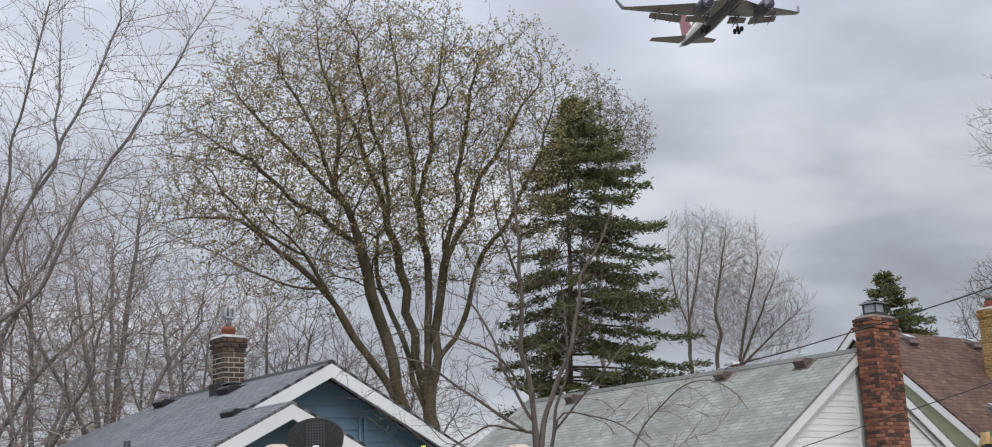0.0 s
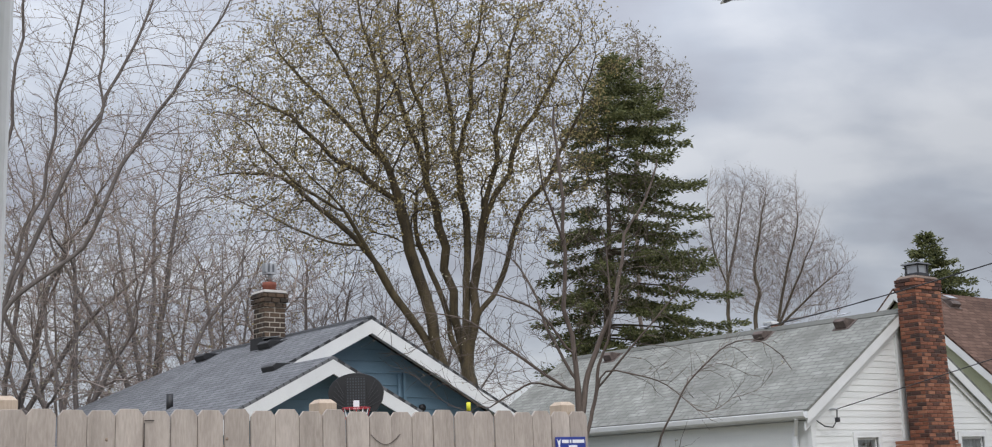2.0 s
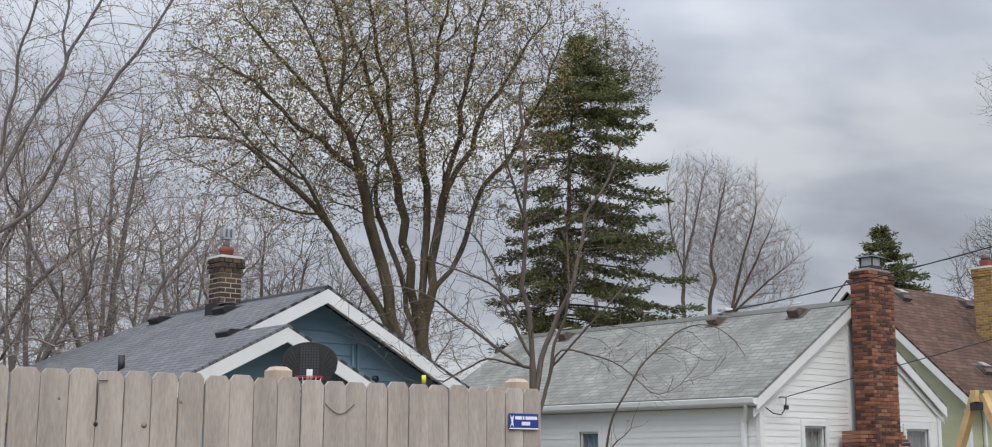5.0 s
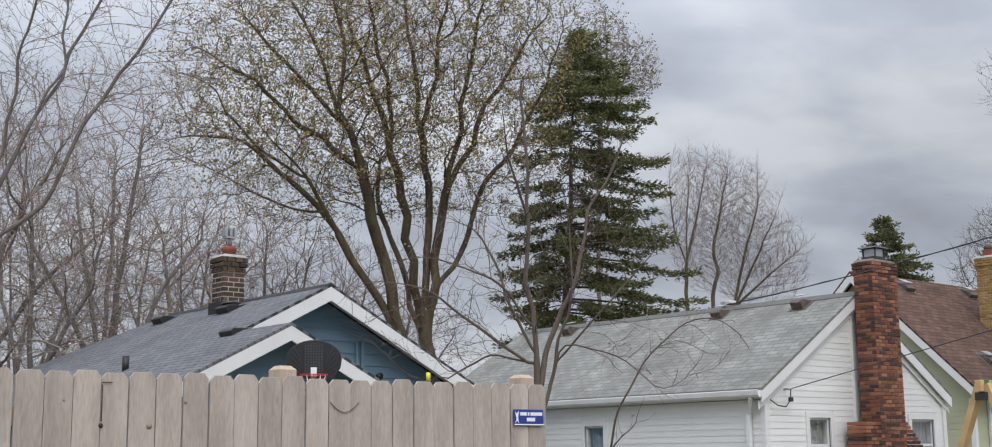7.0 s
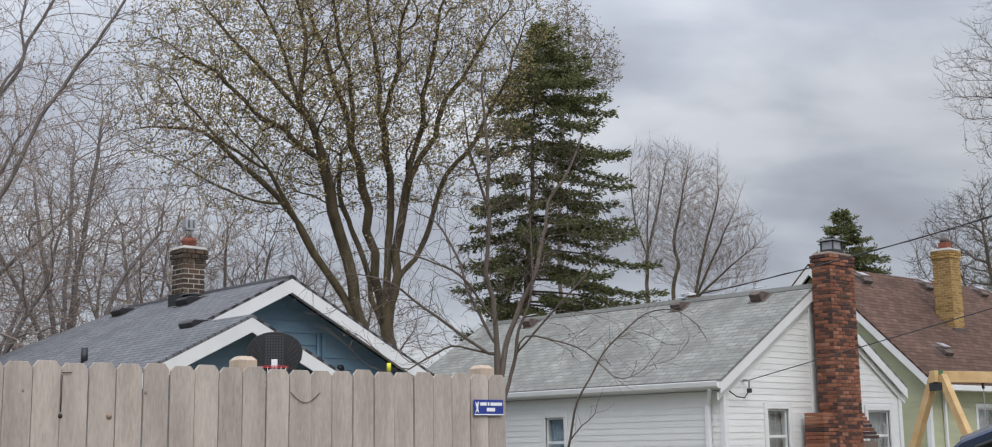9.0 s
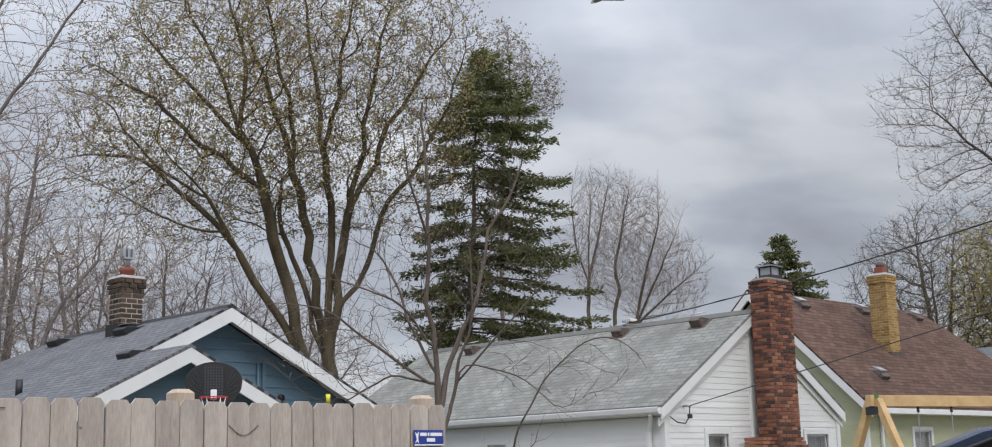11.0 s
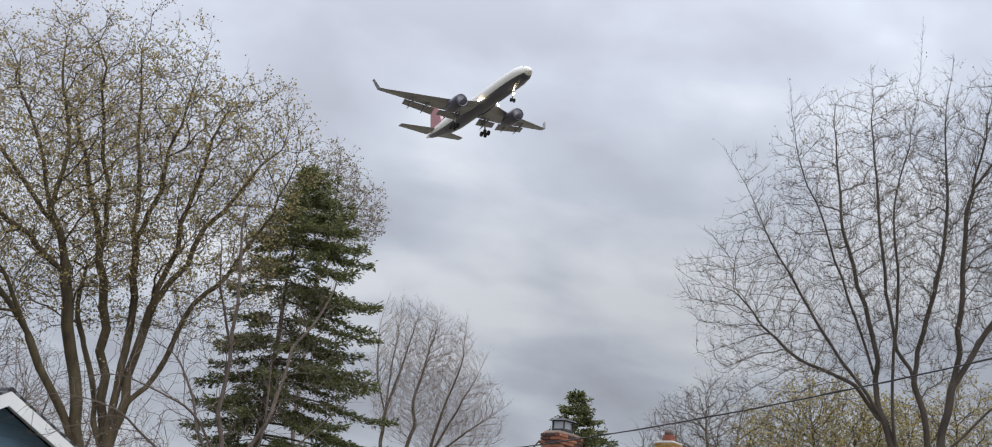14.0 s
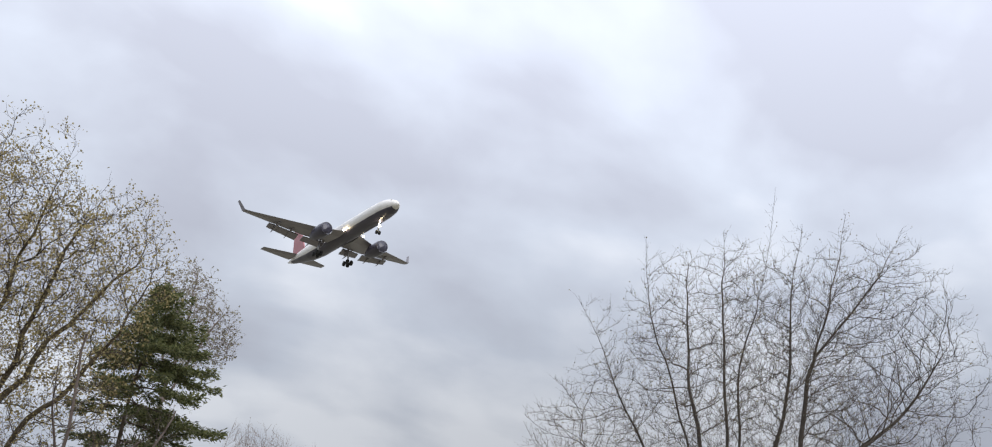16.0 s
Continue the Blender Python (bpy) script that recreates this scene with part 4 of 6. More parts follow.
def grow_tree(ob, base, seed, limbs, bodies, count, bark, twig, step=0.3, reach=2.5, kill=0.42, inertia=0.6, lift=0.1, wander=0.22, low=2.0, swing=2.5, tip=0.009, power=2.2,
              twigs=2, twig_len=0.5, twig_lift=0.25, fine=0.035, leaf=None, leaf_size=0.08, per=1, keep=1.0, slim=0.6, leaf_name="leaf", shell=0.42, trim=None, strew=0.05, outward=0.35, gnarl=0.03, stout=None):
    """limbs: bends as (right, height) from the base, each starting on an earlier one or in the ground."""
    g = np.random.default_rng(seed)
    right, away = facing(base)
    cloud = crown_cloud(g, bodies, count, shell)
    if trim:
        cloud = cloud[trim(cloud[:, 0], cloud[:, 1], cloud[:, 2])]
    pos, par, way, least = colonize(g, limbs, cloud, step, reach, kill, inertia, lift, wander, low, swing, outward, gnarl, stout)
    n = len(pos)
    # thickness: each fork carries what grows beyond it
    load = np.zeros(n)
    heir, best = np.full(n, -1), np.zeros(n)
    for i in range(n - 1, -1, -1):
        if load[i] == 0:
            load[i] = tip ** power
        p = par[i]
        if p >= 0:
            load[p] += load[i]
            if load[i] > best[p]:
                best[p], heir[p] = load[i], i
    rad = np.maximum(load ** (1 / power), least)
    axes = np.array([tuple(right), tuple(away), (0, 0, 1.0)])
    at = pos @ axes + np.array(tuple(base))
    head = way @ axes
    thick, thin = [], []
    for i in range(n):
        if par[i] >= 0 and heir[par[i]] == i:
            continue
        chain = [i]
        while heir[chain[-1]] >= 0:
            chain.append(heir[chain[-1]])
        ids = ([par[i]] if par[i] >= 0 else []) + chain
        if len(ids) < 2:
            continue
        r = rad[ids].copy()
        if par[i] >= 0:
            r[0] = rad[i] * 1.15
        k = int((r > fine * 0.7).sum()) if r[0] > fine else 0
        if k > 1:
            thick.append((at[ids[:k]], r[:k]))
        for a in range(max(k - 1, 0), len(ids) - 1, 8):
            thin.append((at[ids[a:a + 9]], r[a:a + 9]))
    # short twigs along the thin wood
    src = np.repeat(np.nonzero(rad < fine * 0.9)[0], twigs)
    d = head[src] * 0.8 + g.normal(0, 0.50, (len(src), 3))
    d[:, 2] += twig_lift
    d /= np.linalg.norm(d, axis=1, keepdims=True)
    ln = twig_len * g.uniform(0.35, 1.25, (len(src), 1))
    p0 = at[src]
    p1 = p0 + d * ln * 0.5
    bent = d + g.normal(0, 0.28, d.shape) + np.array((0, 0, 0.12))
    bent /= np.linalg.norm(bent, axis=1, keepdims=True)
    p2 = p1 + bent * ln * 0.5
    for a, b, c in zip(p0, p1, p2):
        thin.append((np.array((a, b, c)), np.array((tip * 0.8, tip * 0.62, tip * 0.35))))
    tubes_mesh("trunk", thick, bark, ob, 6)
    crown = tubes_mesh("crown", thin, twig, ob, 3)
    if leaf:
        spots = np.concatenate([p1, p2, p2])
        spots = spots[g.random(len(spots)) < keep]
        tagged(leaves_mesh(leaf_name, spots, leaf_size, leaf, crown, seed, slim, per, strew), kind="stuff")
    return ob


def fan(seed, height, spread, stems, fork, lean=0.0):
    """Bends of several stems that rise from one low fork."""
    rnd = random.Random(seed)
    out = [[(0.0, 0.0), (lean * fork * 0.4, height * fork * 0.6), (lean * fork, height * fork)]]
    for k in range(stems):
        a = -1 + 2 * (k + rnd.uniform(0.2, 0.8)) / stems
        h = height * rnd.uniform(0.72, 0.92) * (1 - 0.3 * abs(a))
        u = a * spread * 0.8 + lean
        rise = height * fork
        out.append([(lean * fork, rise), (lean * fork + (u - lean * fork) * rnd.uniform(0.2, 0.4), rise + (h - rise) * 0.35), (lean * fork + (u - lean * fork) * rnd.uniform(0.55, 0.75), rise + (h - rise) * 0.7), (u, h)])
    return out


# -- the big tree behind the bungalow --
def big_tree():
    ob = thing("tree", "large many-stemmed tree with mossy bark and sparse young olive leaves", "tree")
    limbs = [
        [(-0.45, 0.0), (-0.5, 3.0), (-0.65, 4.6), (-0.96, 5.9), (-1.27, 7.5), (-1.71, 9.3), (-2.06, 10.8), (-2.65, 12.2), (-2.99, 13.3), (-3.63, 14.6), (-4.2, 15.8), (-4.8, 17.1)],
        [(-0.65, 4.6), (-1.3, 6.1), (-2.26, 7.7), (-3.08, 9.1), (-3.65, 10.0), (-4.4, 10.8), (-5.2, 11.6)],
        [(-3.08, 9.1), (-3.7, 9.05), (-4.7, 9.3), (-5.7, 9.8), (-6.6, 10.3), (-7.7, 10.8)],
        [(-3.65, 10.0), (-5.1, 10.9), (-6.0, 12.0), (-6.5, 12.7), (-7.5, 13.1), (-8.3, 13.5)],
        [(-2.6, 8.3), (-3.5, 9.5), (-4.5, 10.4), (-5.8, 11.5), (-7.2, 11.8), (-8.3, 11.7)],
        [(-1.9, 10.4), (-3.15, 11.4), (-4.2, 12.2), (-5.2, 13.3), (-6.4, 14.1), (-7.6, 14.7)],
        [(-2.06, 10.8), (-2.5, 11.8), (-3.65, 13.2), (-4.8, 14.5), (-5.9, 15.8)],
        [(-2.7, 12.3), (-2.6, 13.7), (-2.64, 15.0), (-3.04, 16.8), (-3.4, 18.3)],
        [(-0.45, 0.1), (-0.1, 1.5), (0.1, 3.0), (0.07, 4.6), (-0.05, 5.6), (-0.26, 6.9), (-0.57, 8.6), (-0.9, 10.4), (-1.3, 12.2), (-1.65, 13.5), (-2.1, 14.7), (-2.7, 16.8)],
        [(-0.05, 5.2), (-0.55, 6.9), (-0.95, 8.1), (-1.3, 8.9), (-1.6, 10.2), (-1.5, 11.6)],
        [(0.07, 4.8), (0.03, 6.9), (0.15, 8.6), (0.06, 10.4), (-0.13, 12.2), (-0.3, 14.1), (-0.55, 16.0), (-0.9, 18.5)],
        [(0.07, 5.2), (0.28, 7.1), (0.5, 8.6), (0.83, 10.5), (1.2, 11.9), (1.43, 13.2), (1.66, 14.9), (2.15, 17.1)],
        [(0.2, 5.9), (0.57, 7.0), (1.32, 8.3), (1.8, 9.8), (2.33, 10.7), (2.9, 11.3), (3.64, 12.7), (4.46, 14.7)],
        [(0.72, 10.0), (1.6, 11.8), (2.36, 13.5), (3.4, 15.1), (4.4, 16.8)],
        [(-0.11, 12.1), (0.3, 13.4), (0.53, 15.4), (0.98, 17.7), (1.15, 19.1)],
        [(-1.14, 11.6), (-1.1, 13.2), (-1.6, 15.3), (-1.96, 17.7), (-2.1, 19.1)],
    ]
    bodies = [(-1.6, 0.3, 13.6, 6.5, 4.6, 5.6), (3.2, 0.3, 15.2, 2.2, 2.2, 3.2), (-6.0, 0.0, 12.2, 2.9, 2.6, 2.5)]
    grow_tree(ob, spot(-4.9, 42), 11, limbs, bodies, 9800, MOSSY_BARK, TWIG, 0.25, 1.6, 0.33, 0.40, 0.06, 0.36, 7.5, 2.6, 0.0075, 1.98, 2, 0.42, 0.15, 0.035,
              LEAF, 0.095, 2, 0.48, 0.65, trim=lambda u, d, z: z > 8.3 + 1.0 * np.exp(-(u / 3.0) ** 2), strew=0.09, gnarl=0.07)


def spruce(base, height, widths, seed, label, gap=0.40, lop=0.28, lean=0.0, blade=0.17, per=4):
    """widths: half-width at depths below the top. Branches in whorls, each a drooping spray with upturned ends."""
    ob = thing("spruce_tree", label, "tree", group="spruces")
    rnd = random.Random(seed)
    right, away = facing(base)

    def axis(z):
        return base + right * (lean * (z / height - 1)) + Vector((0.05 * math.sin(z * 1.3), 0.05 * math.cos(z), z))
    trunk = tubes_mesh("trunk", [([axis(height * i / 14) for i in range(15)], [0.22 * (1 - i / 14) ** 1.1 + 0.010 for i in range(15)])], BARK, ob, 8)
    wood, needles, ways = [], [], []
    depth = 0.12
    while depth < height - 1.2:
        prof = float(np.interp(depth, [w[0] for w in widths], [w[1] for w in widths]))
        young = max(0.0, 1 - depth / 3.6)
        turn0 = rnd.uniform(0, 6.28)
        arms = 6 if depth < 0.8 else 8
        for j in range(arms):
            a = turn0 + 2 * math.pi * (j + rnd.uniform(-0.25, 0.25)) / arms
            out = right * math.cos(a) + away * math.sin(a)
            ln = prof * rnd.choice((1.06, 1.02, 0.98, 0.9, 0.65)) * (1 + lop * math.cos(a)) * rnd.uniform(0.92, 1.05)
            if rnd.random() < 0.27 * (1 - young):
                continue
            root = axis(height - depth + rnd.uniform(-0.3, 0.3) * min(1.0, depth))
            rise, droop = 0.75 * max(0.0, 1 - depth / 1.6) + 0.12 * young, 0.30 - 0.22 * young
            pts = [root + out * ln * g + Vector((0, 0, ln * (rise * g - droop * g * g * 1.15 + 0.20 * g ** 5) + rnd.gauss(0, 0.015))) for g in (0, 0.2, 0.4, 0.6, 0.8, 1.0)]
            wood.append((pts, [max(0.030 * (ln / 3.5) * (1 - i / 5), 0.004) + 0.004 for i in range(6)]))
            side = out.cross(Vector((0, 0, 1)))
            steps = max(5, int(ln / 0.12))
            bald = rnd.uniform(0.12, 0.42) * (1 - young)
            for s in range(steps):
                g = (s + rnd.random()) / steps
                if g < bald:
                    continue
                x = min(g * 5, 4.999)
                q = pts[int(x)].lerp(pts[int(x) + 1], x - int(x))
                for sgn in (-1, 1):
                    tl = (0.14 + 0.26 * min(ln, 2.6) * (1.08 - g) ** 0.8) * rnd.uniform(0.5, 1.15)
                    d = (side * sgn * rnd.uniform(0.6, 1.0) + out * 0.75 + Vector((0, 0, rnd.uniform(-0.45, 0.15) + 0.3 * young))).normalized()
                    n = max(2, int(tl / 0.095))
                    for m in range(n):
                        f = (m + 0.5) / n
                        needles.append(q + d * tl * f - Vector((0, 0, 0.12 * tl * f * f)))
                        ways.append((d + out * 0.25 + Vector((0, 0, rnd.uniform(-0.35, 0.35)))).normalized())
                needles.append(q)
                ways.append(out)
        depth += gap * (0.55 + 0.45 * min(1.0, depth / 4)) * rnd.uniform(0.8, 1.2)
    tagged(tubes_mesh("branch", wood, BARK, trunk, 4), kind="stuff")
    tagged(leaves_mesh("needle_spray", needles, blade, NEEDLE, ob, seed, 0.34, per, 0.06, ways, 0.25), kind="stuff")
    return ob


big_tree()
spruce(spot(2.05, 48), 17.2, [(0, 0.08), (0.5, 0.52), (1, 1.0), (2.1, 2.0), (3.3, 2.75), (4.4, 3.0), (5.6, 3.1), (6.7, 3.1), (9, 3.6), (12, 3.8), (17, 3.3)], 5, "tall dark green spruce with drooping sparse branches", 0.50, 0.30, 1.0)
spruce(spot(15.0, 72), 13.6, [(0, 0.12), (1, 0.8), (2.0, 1.5), (3.5, 2.3), (6, 2.8), (13, 3.0)], 8, "dense dark green spruce behind the roofs", 0.5, 0.15, 0.3, 0.26, 2)

bare = thing("tree", "leafless upright tree with fine pale twigs", "tree")
grow_tree(bare, spot(8.5, 60), 21, [
    [(-2.0, 0.0), (-2.0, 6.5), (-1.98, 8.2), (-1.96, 10.0), (-1.4, 12.3), (-0.8, 15.0)],
    [(-1.96, 10.0), (-2.45, 11.7), (-2.6, 13.8), (-2.4, 15.2)],
    [(-1.96, 10.0), (-1.9, 12.0), (-1.6, 15.3)],
    [(-2.0, 0.1), (-0.6, 3.0), (-0.3, 5.0), (-0.83, 7.9), (-0.58, 9.4), (-0.7, 10.6), (-0.2, 13.0), (0.2, 15.0)],
    [(-0.3, 5.0), (0.12, 7.9), (0.75, 10.5), (1.3, 12.3), (1.4, 14.6)],
    [(0.12, 7.9), (1.1, 9.9), (2.1, 12.0), (2.5, 13.0)],
    [(0.12, 7.9), (1.74, 9.3), (2.9, 10.2), (3.7, 10.8)]],
    [(-1.6, 0, 11.8, 1.3, 1.3, 3.4), (-0.5, 0, 11.6, 1.2, 1.3, 3.6), (0.7, 0, 11.1, 1.5, 1.5, 3.4), (2.1, 0, 9.8, 1.4, 1.3, 2.3)], 9000,
    BARK, RED_TWIG, 0.17, 1.2, 0.17, 0.7, 0.25, 0.18, 7.5, 1.0, 0.0054, 2.15, 2, 0.42, 0.6, 0.03, BUD, 0.04, 1, 0.10, outward=0.3, gnarl=0.02)
pale = thing("tree", "tall pale tree with grey catkins behind the spruce", "tree")
grow_tree(pale, spot(3.7, 62), 22, [
    [(-1.0, 0.0), (-1.0, 9.0), (-0.8, 16.0), (-0.4, 19.0), (-0.3, 22.5)],
    [(-0.8, 16.0), (0.2, 18.6), (0.9, 20.2), (1.4, 21.0)],
    [(-0.8, 17.0), (-1.4, 19.5), (-1.6, 22.0)]],
    [(-0.6, 0, 20.4, 1.5, 1.4, 2.7), (0.9, 0, 19.7, 1.2, 1.1, 1.5)], 2600,
    PALE_BARK, RED_TWIG, 0.2, 1.4, 0.24, 0.5, 0.12, 0.25, 15.5, 0.8, 0.008, 2.3, 2, 0.45, 0.2, 0.03, BUD, 0.12, 1, 0.55, slim=0.7)


# -- the budding tree beside the fence --
def near_tree():
    ob = thing("tree", "budding smooth-barked maple with long arching limbs", "tree")
    limbs = [
        [(0.1, 0.0), (0.2, 1.6), (0.2, 2.76), (0.24, 3.4), (0.42, 3.74), (1.03, 4.26), (1.36, 4.81), (1.63, 5.46), (1.92, 5.96), (2.13, 6.38), (2.5, 6.92), (2.81, 7.46), (3.2, 8.2)],
        [(0.24, 3.4), (0.43, 4.3), (0.71, 5.0), (0.79, 5.62), (0.8, 6.17), (0.93, 6.66), (1.05, 7.32), (1.23, 8.33)],
        [(0.24, 3.5), (0.6, 4.46), (0.95, 5.25), (1.18, 5.73), (1.35, 6.14), (1.59, 6.73), (1.87, 7.42), (2.15, 8.47)],
        [(0.85, 5.0), (1.05, 5.56), (1.28, 6.06), (1.3, 6.54), (1.32, 7.11), (1.36, 7.93)],
        [(0.2, 2.76), (0.15, 4.2), (0.3, 5.6), (0.35, 7.0), (0.5, 8.6)],
        [(0.2, 2.76), (-0.6, 4.5), (-1.3, 6.5), (-1.6, 8.5)],
        [(0.2, 2.4), (0.6, 2.9), (1.0, 3.1), (1.5, 2.9)],
    ]
    grow_tree(ob, spot(-25.2, 16), 31, limbs, [(1.2, 0, 6.4, 2.6, 1.6, 3.0), (2.2, 0, 7.4, 1.6, 1.2, 1.3)], 2000, MAPLE_BARK, RED_TWIG, 0.12, 1.1, 0.20, 1.0, 0.15, 0.12, 2.9, 0.9, 0.0034, 2.35, 1, 0.26, 0.3, 0.014,
              BUD, 0.030, 1, 0.30, trim=lambda u, d, z: z > 3.3 + 0.75 * u, leaf_name="bud", strew=0.02)


near_tree()

# -- trees beyond the bungalow, left of the big one --
for i, (az, dist, h, w, stems, r, lean) in enumerate(((-18.6, 38, 12.5, 4.6, 6, 0.30, 0.6), (-20.8, 33, 10.0, 4.2, 6, 0.24, -1.2), (-24.5, 36, 12.5, 5.0, 6, 0.28, 0.5))):
    ob = thing("tree", "old spreading tree with brown bark and first pale leaves", "tree", group="trees behind the bungalow")
    grow_tree(ob, spot(az, dist), 40 + i, fan(40 + i, h, w, stems, 0.2, lean), [(lean, 0, h * 0.66, w, w * 0.8, h * 0.35), (lean, 0, h * 0.4, w * 0.8, w * 0.6, h * 0.25)], 2500, MAPLE_BARK, RED_TWIG, 0.22, 1.7, 0.32, 0.55, 0.10, 0.28, h * 0.2, 2.0, 0.0072, 2.05,
              1, 0.5, 0.2, 0.035, LEAF if i == 0 else BUD, 0.06, 1, 0.30)
for i, (az, dist, h, w) in enumerate(((-15.2, 52, 12.2, 4.6), (-12.0, 56, 12.6, 4.8), (-9.3, 58, 11.5, 4.5), (-17.8, 60, 13, 5.5), (-22, 62, 13.5, 6), (-6.5, 66, 10.5, 5))):
    ob = thing("tree", "leafless tree with tangled reddish brown twigs", "tree", group="thicket behind the bungalow")
    grow_tree(ob, spot(az, dist), 60 + i, fan(60 + i, h, w, 7, 0.12), [(0, 0, h * 0.66, w, w * 0.7, h * 0.35), (0, 0, h * 0.42, w * 0.9, w * 0.6, h * 0.2)], 3000, MAPLE_BARK, TANGLE, 0.25, 2.0, 0.33, 0.6, 0.16, 0.26, h * 0.15, 2.0, 0.0080, 2.1, 1, 0.6, 0.3, 0.035)


# -- the tree on the right, in bud --
def right_tree():
    ob = thing("tree", "bare many-stemmed tree in bud against the sky", "tree")
    limbs = [
        [(0.0, 0.0), (-0.05, 2.5), (-0.1, 4.35), (-0.35, 5.05), (-0.39, 5.6), (-0.44, 6.4), (-0.69, 7.3), (-0.9, 8.2), (-1.0, 9.3), (-1.06, 10.5)],
        [(-0.3, 4.9), (-0.79, 5.56), (-1.62, 6.0), (-2.26, 6.6), (-2.8, 7.3), (-3.37, 7.5), (-4.0, 7.9)],
        [(-0.3, 5.0), (-1.0, 6.0), (-1.52, 6.84), (-2.06, 7.84), (-2.46, 8.77), (-2.87, 9.4)],
        [(-0.39, 5.57), (-0.79, 6.85), (-1.21, 8.2), (-1.65, 9.35), (-1.78, 10.5)],
        [(0.0, 0.1), (0.3, 1.2), (0.42, 2.5), (0.38, 4.6), (0.2, 5.6), (-0.09, 6.2), (-0.23, 7.3), (-0.32, 8.4), (-0.42, 9.8), (-0.46, 10.9)],
        [(-0.1, 4.35), (-0.14, 5.58), (-0.03, 7.07), (-0.06, 8.4), (0.27, 9.9), (0.39, 11.2)],
        [(0.2, 5.6), (0.32, 6.43), (0.63, 7.5), (0.76, 8.84), (0.74, 10.0), (0.92, 11.0)],
        [(0.0, 0.15), (0.4, 1.0), (0.5, 2.5), (0.57, 4.4), (0.79, 5.5), (0.91, 6.44), (0.99, 7.6), (1.11, 8.7), (1.39, 9.7), (1.65, 11.4)],
        [(1.11, 8.7), (1.58, 9.4), (2.2, 10.4), (2.67, 11.4)],
        [(0.79, 5.5), (1.3, 6.44), (1.9, 7.3), (2.7, 8.15), (3.5, 9.5)],
        [(0.57, 4.4), (1.6, 5.4), (2.8, 6.3), (4.0, 7.2)],
    ]
    bodies = [(-0.1, 0.2, 8.1, 2.5, 2.0, 2.75), (1.8, 0, 8.4, 2.2, 1.8, 2.6), (-2.5, 0, 7.1, 1.2, 1.1, 1.5), (-1.7, 0, 5.9, 1.5, 1.1, 0.9)]
    grow_tree(ob, spot(28.9, 22), 71, limbs, bodies, 13000, DARK_BARK, TWIG, 0.11, 0.8, 0.115, 0.55, 0.20, 0.24, 4.9, 1.6, 0.0027, 2.2, 2, 0.22, 0.40, 0.014,
              BUD, 0.034, 1, 0.10, 0.7, "bud", strew=0.02, outward=0.15, gnarl=0.018)


right_tree()
for i, (az, dist, h, w, leaf) in enumerate(((21.3, 66, 13.6, 4.2, BUD), (26.0, 62, 13.0, 4.6, WILLOW), (31.0, 64, 13.5, 5.0, WILLOW), (36.5, 66, 13, 5.5, BUD))):
    ob = thing("tree", "spreading tree with yellow-brown spring haze", "tree", group="trees beyond the green house")
    grow_tree(ob, spot(az, dist), 80 + i, fan(80 + i, h, w, 7, 0.2), [(0, 0, h * 0.66, w, w * 0.8, h * 0.34), (0, 0, h * 0.5, w, w * 0.7, h * 0.2)], 7000 if i < 2 else 4000, BARK, TWIG, 0.25, 1.5, 0.25, 0.5, 0.10, 0.30, h * 0.3, 2.2, 0.0085, 2.1,
              2, 0.5, 0.15, 0.035, leaf, 0.13 if leaf is WILLOW else 0.06, 1, 0.85 if leaf is WILLOW else 0.35, strew=0.1)


